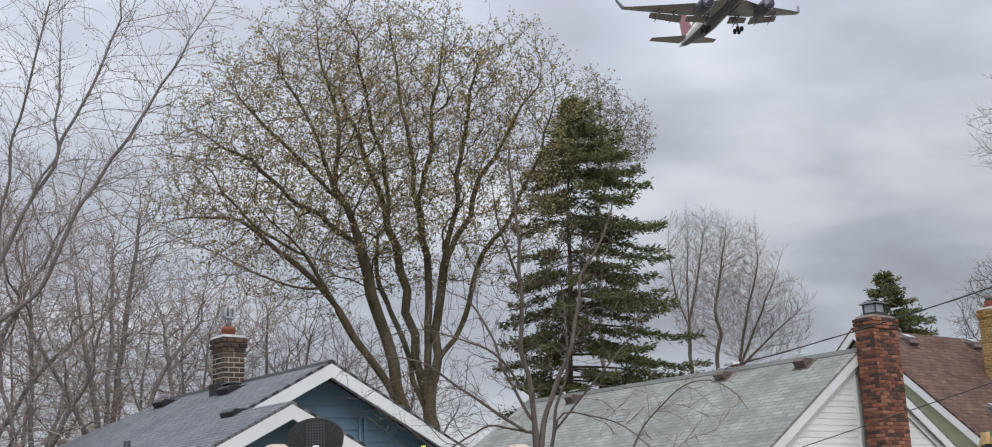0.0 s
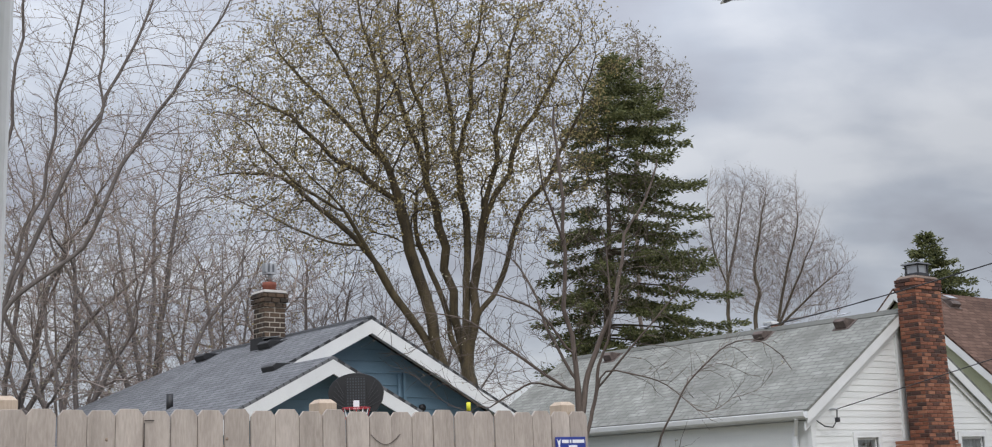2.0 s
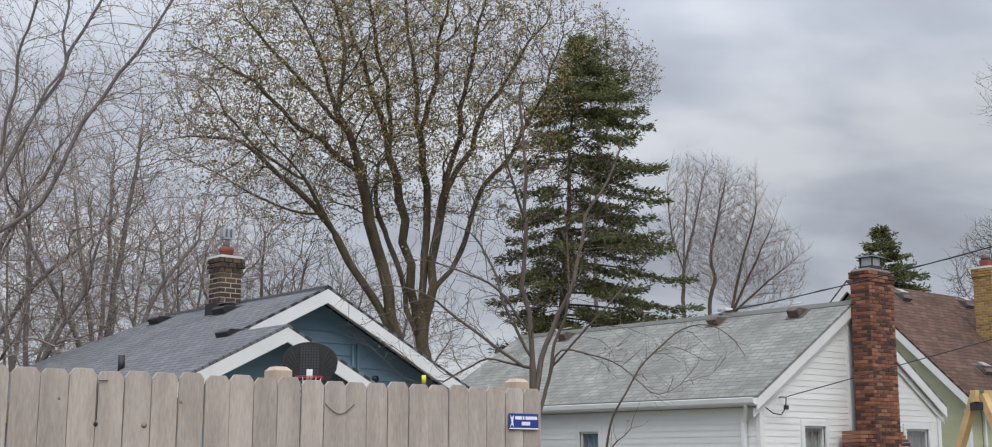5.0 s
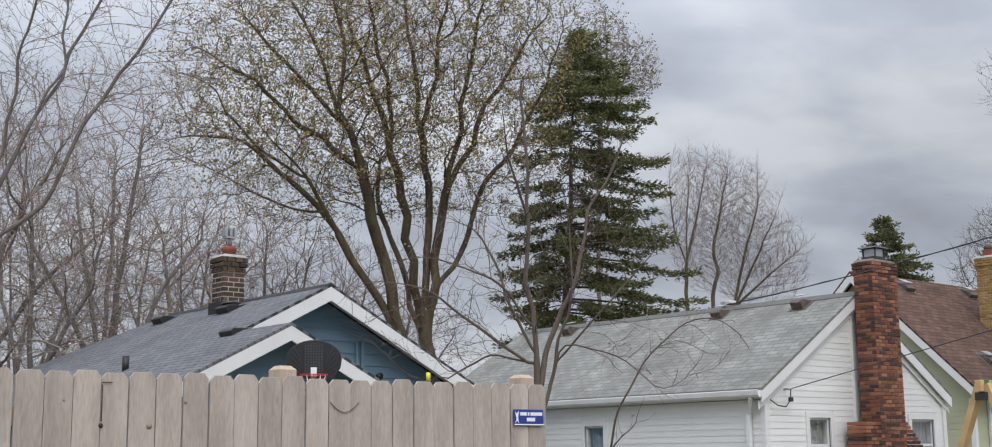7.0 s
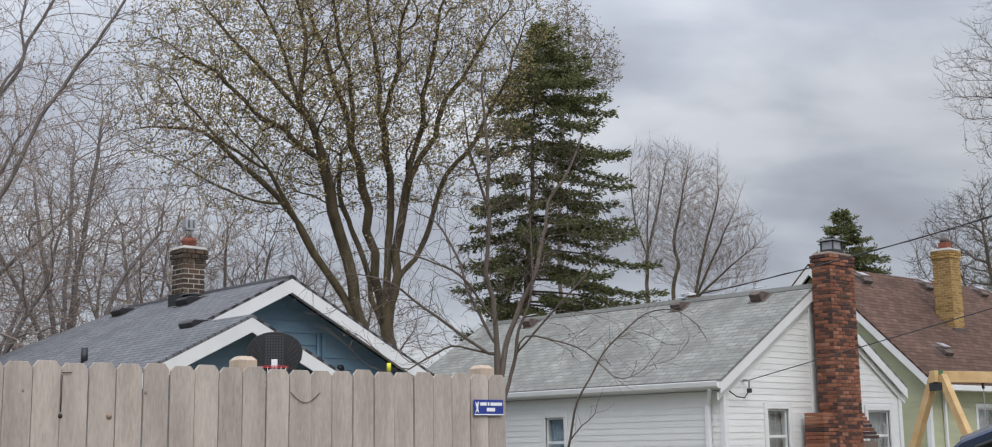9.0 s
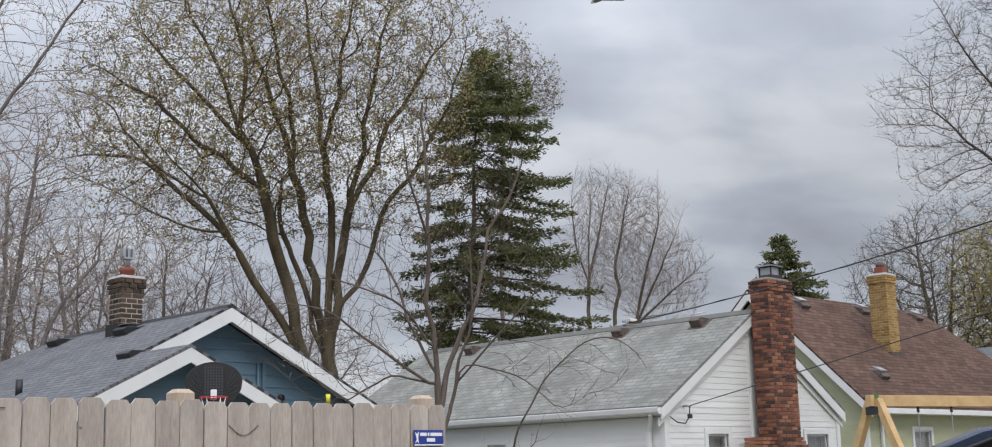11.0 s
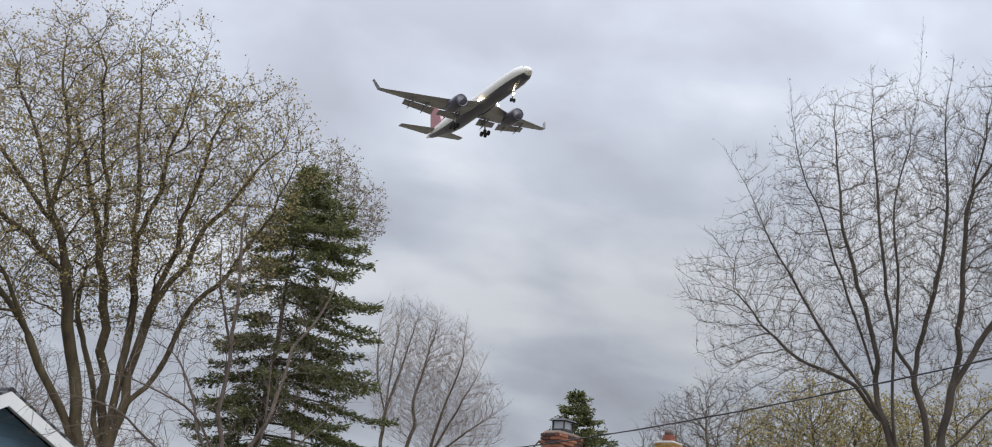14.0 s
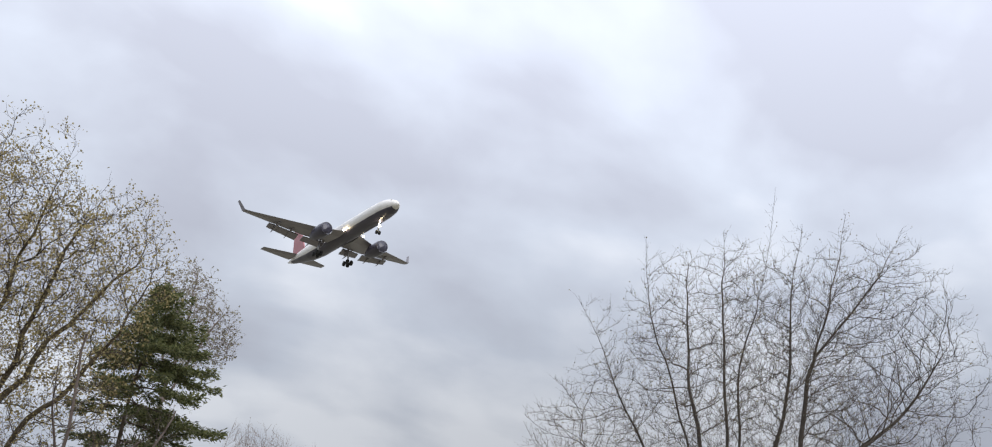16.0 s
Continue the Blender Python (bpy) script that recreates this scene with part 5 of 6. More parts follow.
# -- the thin tree at the end of the fence --
def fence_tree():
    ob = thing("small_tree", "thin bare tree with arching twigs at the fence end", "tree")
    limbs = [
        [(-0.05, 0.0), (-0.05, 1.26), (-0.03, 1.74), (-0.06, 2.13), (-0.1, 2.53), (-0.11, 2.93), (-0.11, 3.43), (-0.12, 3.95), (-0.13, 4.4)],
        [(-0.03, 1.9), (0.03, 2.23), (0.15, 2.52), (0.25, 2.77), (0.32, 3.07), (0.41, 3.38), (0.57, 3.68), (0.68, 4.0)],
        [(-0.03, 1.7), (0.08, 2.03), (0.1, 2.33), (0.21, 2.57), (0.23, 2.92), (0.22, 3.28)],
        [(0.05, 1.95), (0.17, 2.25), (0.37, 2.23), (0.61, 2.15), (0.8, 1.97), (0.92, 1.85)],
        [(-0.05, 0.1), (0.2, 0.7), (0.34, 1.16), (0.48, 1.42), (0.55, 1.73), (0.68, 1.97), (0.81, 2.17), (1.01, 2.36), (1.16, 2.43), (1.31, 2.43), (1.43, 2.33), (1.52, 2.2)],
        [(0.45, 1.4), (0.57, 1.56), (0.67, 1.64), (0.69, 1.73)],
        [(-0.06, 2.13), (-0.23, 2.17), (-0.4, 2.21), (-0.57, 2.14), (-0.77, 2.0)],
        [(-0.06, 2.2), (-0.2, 2.48), (-0.37, 2.93), (-0.51, 3.19), (-0.66, 3.29)],
        [(-0.08, 2.4), (-0.32, 2.73), (-0.52, 2.83), (-0.86, 2.94), (-1.16, 2.89)],
        [(-0.06, 2.1), (-0.32, 2.28), (-0.67, 2.54), (-0.96, 2.74), (-1.36, 2.79), (-1.6, 2.67)],
        [(-0.1, 3.28), (-0.23, 3.64), (-0.28, 4.06)],
        [(0.06, 2.1), (0.37, 2.42), (0.67, 2.77), (0.98, 3.11), (1.09, 3.26)],
    ]
    stout = (0.034, 0.024, 0.017, 0.009, 0.014, 0.007, 0.010, 0.012, 0.009, 0.008, 0.012, 0.006)
    bodies = [(-0.35, 0, 2.9, 0.75, 0.5, 0.75), (0.2, 0, 3.2, 0.6, 0.5, 0.8), (-0.8, 0, 2.4, 0.7, 0.4, 0.35), (0.9, 0, 2.2, 0.6, 0.3, 0.35)]
    grow_tree(ob, spot(0.25, 10.2), 95, limbs, bodies, 1700, FENCE_TREE_BARK, FENCE_TREE_BARK, 0.07, 0.6, 0.095, 0.9, 0.05, 0.2, 1.9, 0.35, 0.0021, 2.1, 1, 0.20, 0.1, 0.008,
              BUD, 0.018, 1, 0.12, 0.7, "bud", strew=0.01, outward=0.2, gnarl=0.012, stout=stout)


fence_tree()

# ---- fence ----
fence = thing("fence", "weathered dog-eared cedar privacy fence", "fence", (2.44, 6.245, 0), kind="structure", turn=-2.0)
PITCH = 0.1425


def picket_mesh():
    w, t, h = 0.1370, 0.016, 1.80
    ear = 0.03
    bm = prism([(0, 0), (w, 0), (w, h - ear), (w - ear * 0.8, h), (ear * 0.8, h), (0, h - ear)], "y", -t, 0, 0.0015)
    me = bpy.data.meshes.new("picket")
    bm.to_mesh(me)
    bm.free()
    me.materials.append(FENCE_WOOD)
    return me


PICKETS = [picket_mesh() for _ in range(3)]
frnd = random.Random(4)
for n in range(-14, 22):
    share("picket", PICKETS[n % 3], fence, pose(n * PITCH + 0.002, frnd.uniform(-0.004, 0.002), 0.065 + frnd.uniform(-0.007, 0.007), 0, frnd.uniform(-0.15, 0.15), frnd.uniform(-0.6, 0.6)))
for n in (-14.5, -2.6, 9.35, 21.15):
    bm = box((-0.055, 0.02, 0), (0.055, 0.13, 1.90))
    bmesh.ops.bevel(bm, geom=[e for e in bm.edges if min(v.co.z for v in e.verts) > 1.8], offset=0.022, segments=1, affect="EDGES")
    ob = part("post", bm, POST_WOOD, fence)
    ob.location = (n * PITCH, 0, 0.03)
for z in (0.35, 1.0, 1.6):
    part("rail", box((-14.6 * PITCH, 0.0, z), (21.5 * PITCH, 0.038, z + 0.09)), POST_WOOD, fence)

# ---- yard things ----
def basketball_hoop():
    at = spot(-9.65, 22.0)
    ob = thing("basketball_hoop", "portable basketball hoop with a black fan-shaped backboard", "basketball hoop", at, turn=math.degrees(math.atan2(at.y, at.x)) - 90)
    # local x to the right, y away from the porch
    outline = []
    for k in range(25):
        a = math.pi * k / 24
        outline.append((0.46 * math.cos(a), 3.03 + 0.33 * math.sin(a)))
    outline += [(-0.44, 2.90), (-0.33, 2.72), (0.33, 2.72), (0.44, 2.90)]
    board = part("backboard", prism(outline, "y", 0.0, 0.04, 0.006), BLACK, ob)
    part("centre_panel", box((-0.17, -0.012, 2.76), (0.17, 0.0, 3.30), 0.004), BLACK, board)
    bm = bmesh.new()
    for i in range(7):
        for j in range(11):
            add_box(bm, (-0.15 + 0.045 * i, -0.018, 2.79 + 0.046 * j), (-0.15 + 0.045 * i + 0.024, -0.0125, 2.79 + 0.046 * j + 0.026))
    tagged(part("grille_hole", bm, GRILLE, board), kind="stuff")
    for s in (-1, 1):
        for k in range(5):
            part("rib", bar((s * 0.20, -0.008, 2.80 + 0.05 * k), (s * (0.40 - 0.02 * k), -0.008, 2.90 + 0.085 * k), 0.012, 0.014), DARK_METAL, board)
    part("rim_bracket", box((-0.05, -0.10, 2.74), (0.05, -0.013, 2.90), 0.008), WHITE, ob)
    rim = bmesh.new()
    add_ring_tube(rim, [(0.225 * math.sin(2 * math.pi * k / 20), -0.33 + 0.225 * math.cos(2 * math.pi * k / 20), 2.76) for k in range(21)], [0.009] * 21, 6, False)
    part("rim", rim, RED, ob, "red rim")
    for k in range(12):
        a = 2 * math.pi * k / 12
        b = a + math.pi / 12
        p, q = Vector((0.22 * math.sin(a), -0.33 + 0.22 * math.cos(a), 2.755)), Vector((0.13 * math.sin(b), -0.33 + 0.13 * math.cos(b), 2.42))
        part("net_cord", tube([p, q], 0.006, 4), WHITE if k % 3 else RED, ob)
    part("pole", tube([(0, 0.55, 0.12), (0, 0.55, 2.5), (0, 0.06, 2.95)], 0.045, 12), BLACK, ob)
    part("arm", bar((0, 0.55, 2.3), (0, 0.05, 2.78), 0.05, 0.05, (0, 1, 0)), BLACK, ob)
    part("base_tank", box((-0.38, 0.35, 0.0), (0.38, 1.3, 0.16), 0.05), BLACK, ob)


GRILLE = plain("grey_grille", (0.055, 0.06, 0.07), 0.7)
basketball_hoop()


def swing_frame():
    at = spot(18.45, 17.0)
    ob = thing("swing_set", "new unpainted lumber A-frame swing set with a heavy beam", "swing set", at, turn=-15.0)
    top = 2.13
    part("beam", box((-0.10, -0.045, top), (3.6, 0.045, top + 0.14), 0.006), LUMBER, ob)
    for x in (0.0, 3.4):
        for s in (-1, 1):
            bm = bar((x, s * 0.06, top + 0.08), (x, s * 1.12, 0.0), 0.09, 0.09, (1, 0, 0))
            part("leg", bm, LUMBER, ob)
        part("bracket", box((x - 0.06, -0.10, top - 0.10), (x + 0.06, 0.10, top - 0.005), 0.006), DARK_METAL, ob)
        part("bracket_strap", box((x - 0.035, -0.052, top - 0.01), (x + 0.035, 0.052, top + 0.146), 0.003), GREEN_PAINT, ob, "green steel strap")
        part("cross_brace", bar((x, -0.75, 0.75), (x, 0.75, 0.75), 0.09, 0.04), LUMBER, ob)
    for x in (0.75, 1.35):
        hook = part("hook", tube([(x, 0, top), (x, 0, top - 0.07)], 0.018, 8), DARK_METAL, ob)
        part("chain", tube([(x, 0, top - 0.07), (x, 0, 0.55)], 0.006, 5), GALV, hook)
    part("swing_seat", box((0.70, -0.1, 0.52), (1.40, 0.1, 0.55), 0.01), BLACK, ob)


GREEN_PAINT = plain("green_paint", (0.05, 0.14, 0.05), 0.5)
swing_frame()


def parked_car():
    at = spot(18.8, 8.0) + Vector((0.485, -0.875, 0)) * 1.0 + Vector((0.875, 0.485, 0)) * 0.7
    ob = thing("car", "dark blue parked car with a curved roof", "car", at, turn=-61.0)
    ob.scale = (1.0, 1.0, 1.12)
    # side outline: x along the car, z up
    body = [(-2.25, 0.35), (-2.28, 0.75), (-2.15, 0.92), (-1.2, 0.98), (1.75, 0.98), (2.15, 0.92), (2.25, 0.6), (2.2, 0.32)]
    part("body", prism(body, "y", -0.88, 0.88, 0.05), CAR_PAINT, ob)
    roofline = [(-1.35, 0.97), (-0.95, 1.27), (-0.45, 1.44), (0.15, 1.50), (0.85, 1.47), (1.45, 1.33), (1.9, 0.99)]
    inner = [(x * 0.93 + 0.02, 0.97 + (z - 0.97) * 0.90) for x, z in roofline]
    for s in (-1, 1):
        part("roof_pillar", prism(roofline + inner[::-1], "y", s * 0.70 - 0.05, s * 0.70 + 0.05, 0.012), CAR_PAINT, ob)
        win = part("side_window", prism(inner, "y", s * 0.70 - 0.01, s * 0.70 + 0.01), ROOM, ob)
        part("window_trim", tube([(x, s * 0.755, z) for x, z in inner], 0.012, 6), BLACK, win)
        part("mirror", box((-0.95, s * 0.98 - 0.09, 0.98), (-0.80, s * 0.98 + 0.09, 1.10), 0.03), CAR_PAINT, ob)
        for x in (-1.4, 1.4):
            wheel = new("wheel")
            wheel.parent = ob
            part("tyre", tube([(x, s * 0.90 - 0.11, 0.33), (x, s * 0.90 + 0.01, 0.33)], 0.33, 24), TYRE, wheel)
            part("rim", tube([(x, s * 0.90 - 0.05, 0.33), (x, s * 0.905 + s * 0.012, 0.33)], 0.21, 18), GALV, wheel)
        part("headlight", box((-2.30, s * 0.65 - 0.18, 0.62), (-2.20, s * 0.65 + 0.18, 0.76), 0.03), WHITE, ob)
        part("tail_light", box((2.17, s * 0.68 - 0.15, 0.66), (2.27, s * 0.68 + 0.15, 0.84), 0.03), RED, ob)
    bm = bmesh.new()
    rows = [[bm.verts.new((x, y, z + 0.02 * (1 - (y / 0.7) ** 2))) for y in (-0.74, -0.4, 0, 0.4, 0.74)] for x, z in roofline[1:-1]]
    for a, b in zip(rows, rows[1:]):
        for k in range(4):
            bm.faces.new((a[k], a[k + 1], b[k + 1], b[k])).smooth = True
    part("roof", bm, CAR_PAINT, ob)
    for (a, b) in ((roofline[0], roofline[1]), (roofline[-2], roofline[-1])):
        bm = bmesh.new()
        v = [bm.verts.new(q) for q in ((a[0], -0.74, a[1]), (a[0], 0.74, a[1]), (b[0], 0.70, b[1]), (b[0], -0.70, b[1]))]
        bm.faces.new(v)
        part("windscreen", bm, ROOM, ob)


parked_car()

# the maker's plate on the fence: blue and white, its writing as bars
plate = thing("sign", "small blue and white maker's plate screwed to the fence", "sign", (2.44, 6.245, 0), turn=-2.0)
SX = 20.12 * PITCH
part("plate", box((SX, -0.030, 1.615), (SX + 0.235, -0.024, 1.712), 0.002), SIGN_BLUE, plate)
part("emblem", prism([(SX + 0.008, 1.63), (SX + 0.02, 1.655), (SX + 0.008, 1.70), (SX + 0.022, 1.685), (SX + 0.036, 1.70), (SX + 0.03, 1.66), (SX + 0.036, 1.63), (SX + 0.022, 1.645)], "y", -0.033, -0.030), WHITE, plate)
for (a, b, z0, z1) in ((0.048, 0.098, 1.675, 1.695), (0.108, 0.120, 1.675, 1.695), (0.130, 0.222, 1.675, 1.695), (0.10, 0.165, 1.640, 1.662)):
    part("writing_bar", box((SX + a, -0.033, z0), (SX + b, -0.030, z1)), WHITE, plate)
part("edge_strip", box((SX + 0.002, -0.032, 1.617), (SX + 0.233, -0.0302, 1.624)), WHITE, plate)

# knots, a latch string and a bent wire on the pickets
for (n, z, r) in ((2.0, 1.60, 0.012), (3.75, 1.60, 0.016), (5.1, 1.72, 0.008), (11.1, 1.62, 0.014), (18.4, 1.57, 0.013), (8.2, 1.67, 0.008), (14.3, 1.66, 0.010), (6.7, 1.47, 0.012), (12.6, 1.50, 0.012), (0.7, 1.72, 0.009)):
    part("knot", tube([(n * PITCH, -0.0180, z), (n * PITCH, -0.0160, z)], r, 10), KNOT if n == 2.0 else KNOT_PALE, fence)
part("latch_cord", tube([(2.0 * PITCH, -0.022, 1.80), (2.0 * PITCH, -0.022, 1.62)], 0.0025, 6), KNOT, fence)
part("latch_cord", tube([(2.0 * PITCH, -0.022, 1.81), (2.0 * PITCH + 0.05, -0.022, 1.812)], 0.0025, 6), KNOT, fence)
wire_pts = [((11.05 + 0.11 * k) * PITCH, -0.024, 1.735 - 0.055 * math.sin(math.pi * k / 12)) for k in range(13)]
part("bent_wire", tube(wire_pts, 0.0022, 6), RUST, fence)
part("yellow_ring", tube([(15.95 * PITCH, 0.03, 1.87), (15.95 * PITCH, 0.03, 1.92)], 0.013, 10), YELLOW, fence)

# ---- cables ----
def cable(label, start, end, z_at, r):
    ob = thing("service_cable", label, "cable", group="overhead cables")
    pts = []
    for k in range(25):
        s = k / 24
        p = Vector(start).lerp(Vector(end), s)
        p.z = z_at(s)
        pts.append(p)
    part("conductor", tube(pts, r, 6), WIRE, ob)
    return ob, pts


c1, p1 = cable("twisted black overhead cable fixed to the cottage ridge", (21.66, 18.05, 0), (15.0, -2.0, 0), lambda s: 4.53 + 0.05 * s + 1.40 * s * s, 0.011)
bm = bmesh.new()
add_ring_tube(bm, [p + Vector((0.013 * math.cos(i * 2.1), 0, 0.013 * math.sin(i * 2.1))) for i, p in enumerate(p1)], [0.007] * len(p1), 5)
part("neutral", bm, WIRE, c1)
part("ridge_bracket", box((21.60, 18.0, 4.49), (21.72, 18.1, 4.60), 0.01), GALV, c1)
c2, p2 = cable("thin black cable fixed to the cottage gable", (19.35, 14.70, 0), (15.0, -2.0, 0), lambda s: 2.56 + 2.27 * s, 0.008)
part("drip_loop", tube([(19.35, 14.70, 2.56), (19.33, 14.70, 2.36), (19.22, 14.72, 2.24), (19.02, 14.74, 2.26), (18.86, 14.78, 2.36)], 0.012, 6), WIRE, c2)
part("clamp", box((19.29, 14.66, 2.33), (19.37, 14.72, 2.41), 0.008), DARK_METAL, c2)
part("wall_hook", tube([(19.35, 14.87, 2.56), (19.35, 14.68, 2.56)], 0.02, 6), GALV, c2)

# ---- far roofs ----
def far_house(name_label, mx, my, half, length, eave, ridge, wall_mat, roof_mat):
    ob = thing("far_house", name_label, "house", group="far houses")
    y0, y1 = my - length / 2, my + length / 2
    wall(ob, "y", y0 + 0.3, 0.15, mx - half + 0.3, mx + half - 0.3, 0, eave, wall_mat, (mx, ridge - 0.25))
    wall(ob, "y", y1 - 0.45, 0.15, mx - half + 0.3, mx + half - 0.3, 0, eave, wall_mat, (mx, ridge - 0.25))
    wall(ob, "x", mx - half + 0.3, 0.15, y0 + 0.45, y1 - 0.45, 0, eave, wall_mat)
    wall(ob, "x", mx + half - 0.45, 0.15, y0 + 0.45, y1 - 0.45, 0, eave, wall_mat)
    slab([(mx - half, y1, eave), (mx - half, y0, eave), (mx, y0, ridge), (mx, y1, ridge)], 0.08, roof_mat, ob)
    slab([(mx + half, y0, eave), (mx + half, y1, eave), (mx, y1, ridge), (mx, y0, ridge)], 0.08, roof_mat, ob)
    return ob


fh = far_house("white house with a grey roof far behind the cottage", 34.6, 29.6, 3.6, 9.0, 2.7, 5.2, WHITE_SIDING, ROOF_BLUE)
fx, fy = 34.62, 28.7
ch = new("chimney")
ch.parent = fh
brickwork(ch, "far", (RED_BRICK, RED_BRICK_J), MORTAR, fx - 0.16, fx + 0.16, fy - 0.16, fy + 0.16, 4.8, 6.42, 60)
part("cap", box((fx - 0.19, fy - 0.19, 6.42), (fx + 0.19, fy + 0.19, 6.52), 0.02), WHITE_TRIM, ch, "white cap")
fh2 = far_house("house with a long grey roof beyond the brown one", 52.5, 20.0, 5.0, 16.0, 3.2, 6.05, WHITE_SIDING, ROOF_BLUE)
ch2 = new("chimney")
ch2.parent = fh2
hx, hy = spot(24.75, 56).x, spot(24.75, 56).y
brickwork(ch2, "far2", (RED_BRICK, RED_BRICK_J), MORTAR, hx - 0.16, hx + 0.16, hy - 0.16, hy + 0.16, 4.5, 6.75, 60)
part("cap", box((hx - 0.19, hy - 0.19, 6.75), (hx + 0.19, hy + 0.19, 6.83), 0.02), CONCRETE, ch2)

# ---- the white porch post beside the camera ----
post = thing("porch_post", "white painted wooden porch post", "post", (0.41, 1.18, 0), turn=-18.35)
bm = box((-0.13, 0.0, 0.0), (0.0, 0.13, 3.2), 0.006)
part("shaft", bm, WHITE_TRIM, post)
part("base_block", box((-0.15, -0.018, 0.0), (0.018, 0.15, 0.18), 0.006), WHITE_TRIM, post)

# plain unseen porch roof and house walls round the camera, added to shade the post
post_shade = thing("porch_roof", "plain white unseen porch ceiling added to shade the post", "roof", (0.41, 1.18, 0), kind="structure", turn=-18.35)
part("boards", box((-1.5, -3.2, 3.2), (0.03, 0.16, 3.3)), WHITE_TRIM, post_shade)
hwall = thing("unseen_wall", "plain white unseen wall added to shade the porch post", "wall", (0.41, 1.18, 0), kind="structure", turn=-18.35)
part("wall_panel", box((-1.65, -3.2, 0.0), (-1.5, 0.16, 3.3)), WHITE_SIDING, hwall)
part("wall_panel", box((-1.5, -3.35, 0.0), (2.5, -3.2, 3.3)), WHITE_SIDING, hwall)
# ---- airliner on final approach ----
def airliner():
    ob = thing("airliner", "white twin-engine airliner with dark belly, landing gear down", "aeroplane")
    ob.matrix_world = Matrix.Translation((198.2, 158.6, 102.4)) @ Matrix.Rotation(radians(244.1), 4, "Z") @ Matrix.Rotation(radians(-2.1), 4, "Y") @ Matrix.Rotation(radians(1.3), 4, "X")
    rf = 1.95
    prof = [(-23.6, 0.15, 1.1), (-21, 0.7, 0.85), (-17, 1.25, 0.5), (-12, 1.75, 0.12), (-8, rf, 0), (8, rf, 0), (15, rf, 0), (18.5, 1.85, -0.05), (20.8, 1.5, -0.2), (22.3, 0.95, -0.35), (23.1, 0.4, -0.45), (23.35, 0.08, -0.48)]
    bm = bmesh.new()
    add_ring_tube(bm, [(x, 0, z) for x, r, z in prof], [r for x, r, z in prof], 24)
    part("fuselage", bm, AIR_WHITE, ob)
    # dark painted belly, a shell just outside the lower side
    bm = bmesh.new()
    rows = []
    for x, r, z in prof[1:-2]:
        rows.append([bm.verts.new((x, (r + 0.02) * math.sin(a), z - (r + 0.02) * math.cos(a))) for a in (radians(-60 + 10 * k) for k in range(13))])
    for r0, r1 in zip(rows, rows[1:]):
        for k in range(12):
            bm.faces.new((r0[k], r0[k + 1], r1[k + 1], r1[k]))
    part("belly", bm, AIR_DARK, ob, "dark navy painted belly")
    for s in (-1, 1):
        wing = new("wing")
        wing.parent = ob

        def foil(x0, x1, y, z, t):
            return [(x0, y, z), (x0 - (x0 - x1) * 0.25, y, z + t), (x1, y, z + 0.05), (x0 - (x0 - x1) * 0.35, y, z - t * 0.6)]
        bm = bmesh.new()
        secs = [foil(6.0, -2.2, s * 1.6, -1.25, 0.55), foil(2.2, -3.8, s * 6.8, -0.6, 0.40), foil(-3.8, -5.6, s * 18.6, 1.0, 0.14), foil(-4.6, -6.1, s * 19.6, 1.35, 0.08), foil(-6.2, -7.2, s * 20.4, 3.7, 0.05)]
        rows = [[bm.verts.new(p) for p in sec] for sec in secs]
        for r0, r1 in zip(rows, rows[1:]):
            for k in range(4):
                bm.faces.new((r0[k], r0[(k + 1) % 4], r1[(k + 1) % 4], r1[k]))
        bm.faces.new(rows[0]), bm.faces.new(rows[-1][::-1])
        bmesh.ops.recalc_face_normals(bm, faces=bm.faces[:])
        part("wing_panel", bm, AIR_GREY, wing)
        for (ya, yb, xa, xb, za, zb) in ((2.2, 6.6, -2.3, -3.7, -1.25, -0.75), (7.6, 14.0, -3.85, -4.75, -0.62, 0.28)):
            bm = bmesh.new()
            v = [bm.verts.new(q) for q in ((xa, s * ya, za), (xa - 1.7, s * ya, za - 0.75), (xa - 1.7, s * ya, za - 0.87), (xa, s * ya, za - 0.22), (xb, s * yb, zb), (xb - 1.2, s * yb, zb - 0.6), (xb - 1.2, s * yb, zb - 0.7), (xb, s * yb, zb - 0.18))]
            for f in ((0, 1, 2, 3), (4, 7, 6, 5), (0, 4, 5, 1), (1, 5, 6, 2), (2, 6, 7, 3), (3, 7, 4, 0)):
                bm.faces.new([v[i] for i in f])
            bmesh.ops.recalc_face_normals(bm, faces=bm.faces[:])
            part("flap", bm, AIR_GREY, wing)
        for y in (4.5, 9.5, 12.6):
            part("flap_fairing", tube([(-2.0, s * y, -1.25 + 0.1 * y), (-4.0, s * y, -1.75 + 0.1 * y), (-6.6, s * y, -2.2 + 0.1 * y)], [0.12, 0.26, 0.04], 8), AIR_GREY, wing)
        eng = new("engine")
        eng.parent = ob
        ec = Vector((4.0, s * 6.5, -2.35))
        bm = bmesh.new()
        add_ring_tube(bm, [ec + Vector((x, 0, 0)) for x in (2.7, 2.9, 2.6, 1.2, -1.2, -2.8)], [1.12, 1.22, 1.34, 1.42, 1.30, 0.85], 20, False)
        add_ring_tube(bm, [ec + Vector((x, 0, 0)) for x in (2.7, 2.4, 1.6)], [1.12, 1.06, 1.04], 20, False)
        part("nacelle", bm, AIR_DARK, eng)
        part("fan", tube([ec + Vector((1.5, 0, 0)), ec + Vector((1.6, 0, 0)), ec + Vector((2.1, 0, 0))], [1.04, 1.04, 0.1], 20), BLACK, eng)
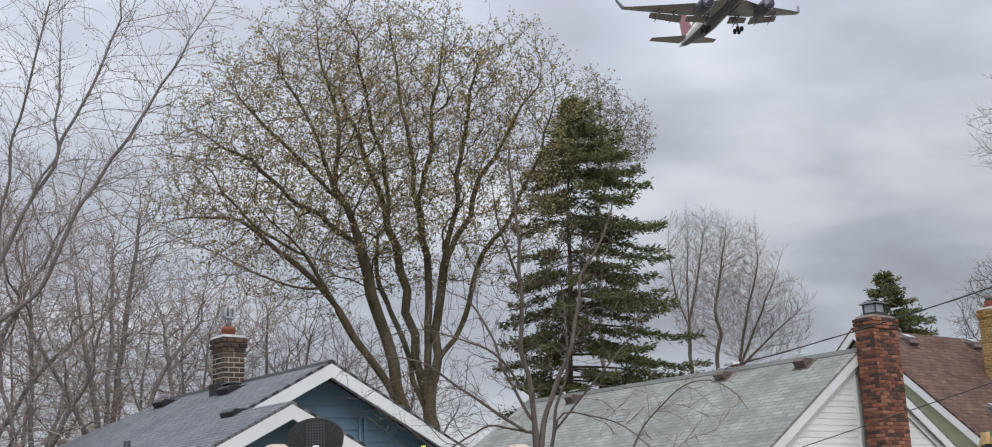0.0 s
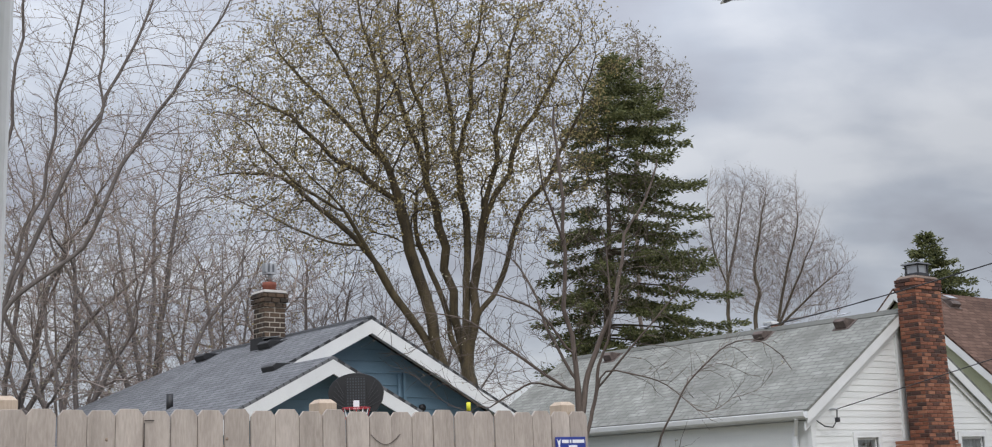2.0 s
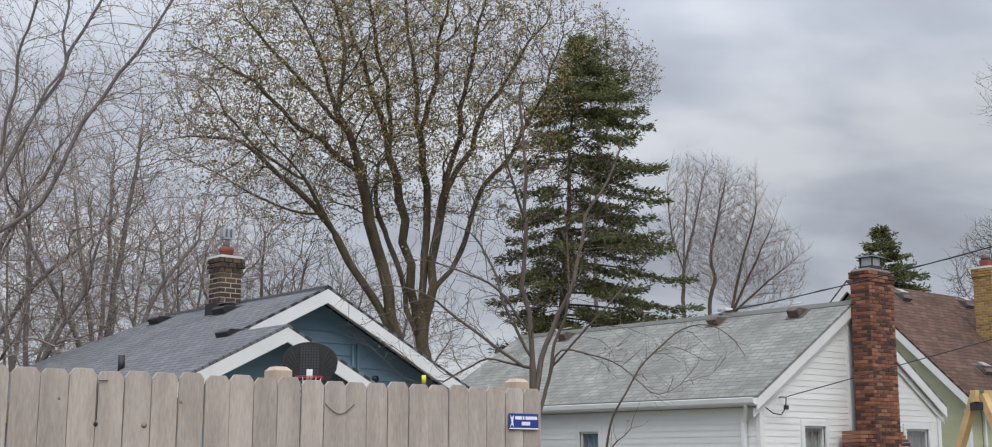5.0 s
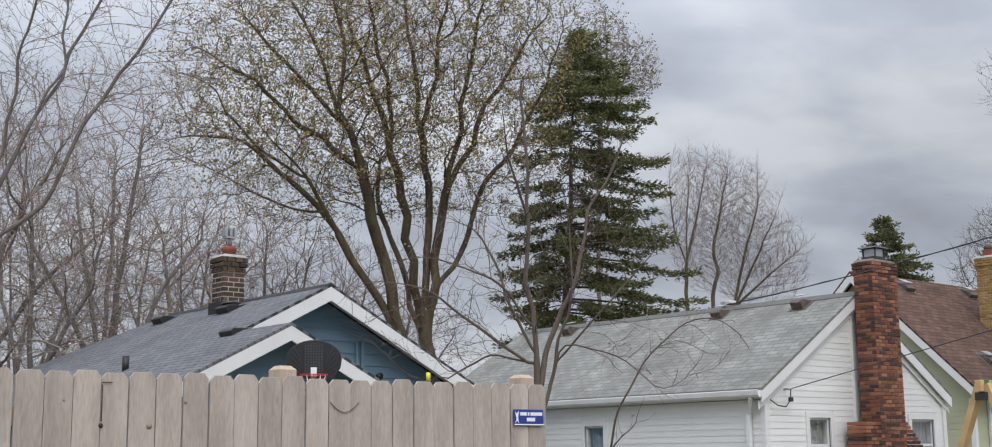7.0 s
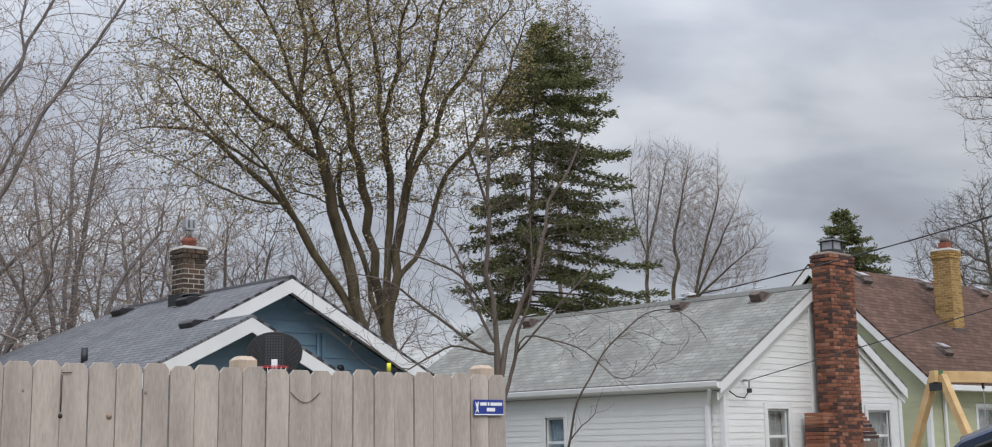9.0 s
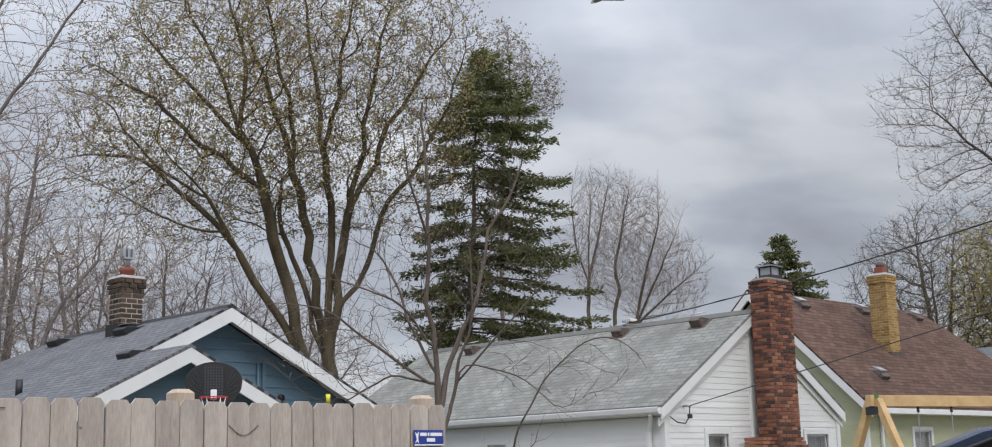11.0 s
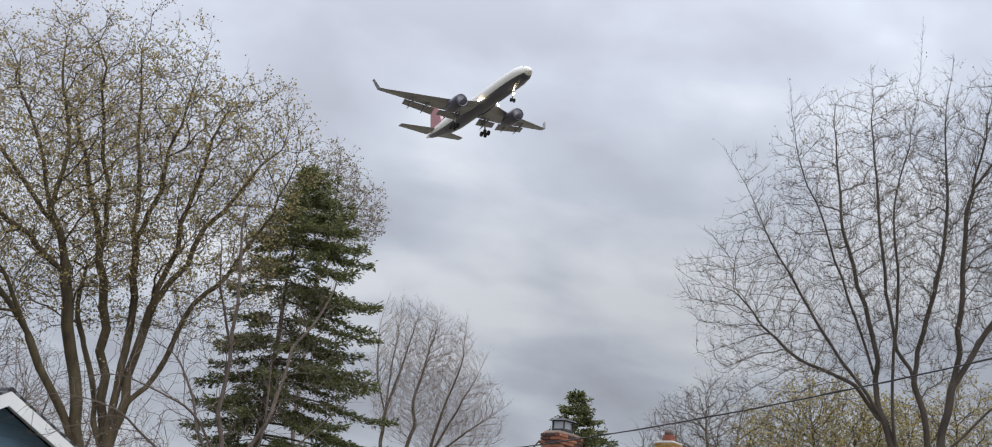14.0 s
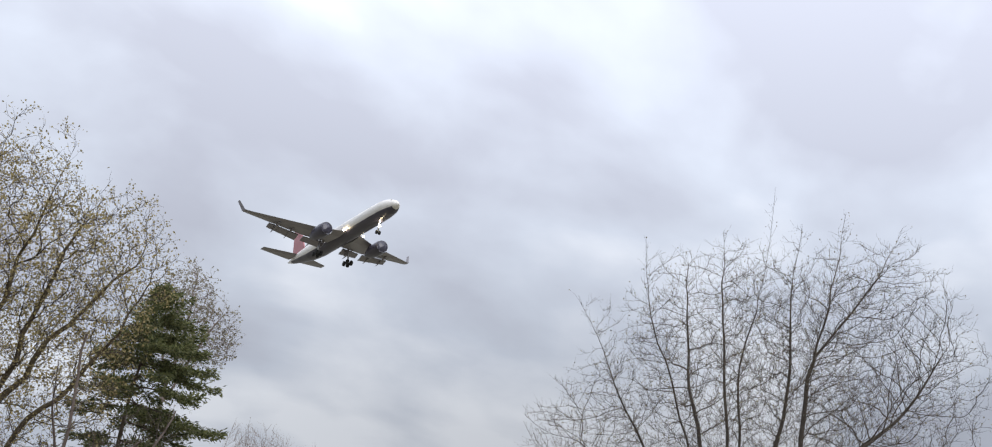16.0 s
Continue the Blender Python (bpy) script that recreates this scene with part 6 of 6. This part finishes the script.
        part("intake_lip", ring_band(ec + Vector((2.82, 0, 0)), 1.13, 1.27), GALV, eng)
        part("tail_cone", tube([ec + Vector((-2.6, 0, 0)), ec + Vector((-4.0, 0, 0))], [0.75, 0.3], 14), DARK_METAL, eng)
        part("pylon", box((ec.x - 3.0, ec.y - 0.18, ec.z + 1.0), (ec.x + 1.2, ec.y + 0.18, ec.z + 1.75), 0.05), AIR_GREY, eng)
        tp = new("tailplane")
        tp.parent = ob
        bm = bmesh.new()
        rows = [[bm.verts.new(p) for p in sec] for sec in (foil(-17.0, -21.6, s * 0.9, 0.9, 0.22), foil(-20.6, -22.6, s * 7.5, 1.75, 0.09))]
        for k in range(4):
            bm.faces.new((rows[0][k], rows[0][(k + 1) % 4], rows[1][(k + 1) % 4], rows[1][k]))
        bm.faces.new(rows[0]), bm.faces.new(rows[1][::-1])
        bmesh.ops.recalc_face_normals(bm, faces=bm.faces[:])
        part("tailplane_panel", bm, AIR_GREY, tp)
        gear = new("main_gear")
        gear.parent = ob
        part("strut", tube([(-2.0, s * 3.4, -1.2), (-2.0, s * 3.6, -4.2)], 0.2, 10), GALV, gear)
        for x in (-2.75, -1.35):
            for dy in (-0.45, 0.45):
                part("wheel", tube([(x, s * 3.6 + dy - 0.18, -4.35), (x, s * 3.6 + dy + 0.18, -4.35)], 0.55, 14), TYRE, gear)
        part("gear_door", box((-3.0, s * 3.0 - 0.05, -2.6), (-1.0, s * 3.0 + 0.05, -1.5)), AIR_GREY, gear)
        part("landing_lamp", tube([(5.9, s * 2.3, -1.15), (6.2, s * 2.3, -1.18)], [0.17, 0.19], 12), LANDING, wing, "lit landing lamp")
    nose = new("nose_gear")
    nose.parent = ob
    part("strut", tube([(16.2, 0, -1.7), (16.4, 0, -4.1)], 0.14, 10), GALV, nose)
    for dy in (-0.32, 0.32):
        part("wheel", tube([(16.4, dy - 0.13, -4.3), (16.4, dy + 0.13, -4.3)], 0.42, 14), TYRE, nose)
    part("taxi_lamp", tube([(16.5, 0, -3.0), (16.75, 0, -3.0)], [0.20, 0.22], 12), LANDING, nose, "lit taxi lamp")
    part("taxi_lamp", tube([(16.5, 0.1, -2.1), (16.7, 0.1, -2.1)], [0.12, 0.14], 12), LANDING, nose, "lit taxi lamp")
    bm = prism([(-15.5, 1.4), (-20.2, 9.2), (-22.4, 9.2), (-21.4, 1.0)], "y", -0.16, 0.16, 0.05)
    part("fin", bm, AIR_RED, ob, "red painted tail fin")
    for s in (-1, 1):
        part("cockpit_window", box((21.0, s * 0.45 - 0.35, 0.55), (21.75, s * 0.45 + 0.35, 0.80), 0.04), BLACK, ob)


def ring_band(c, r0, r1, sides=20):
    bm = bmesh.new()
    a, b = [], []
    for k in range(sides):
        t = 2 * math.pi * k / sides
        a.append(bm.verts.new(c + Vector((0, r0 * math.cos(t), r0 * math.sin(t)))))
        b.append(bm.verts.new(c + Vector((0.1, r1 * math.cos(t), r1 * math.sin(t)))))
    for k in range(sides):
        bm.faces.new((a[k], a[(k + 1) % sides], b[(k + 1) % sides], b[k]))
    return bm


airliner()
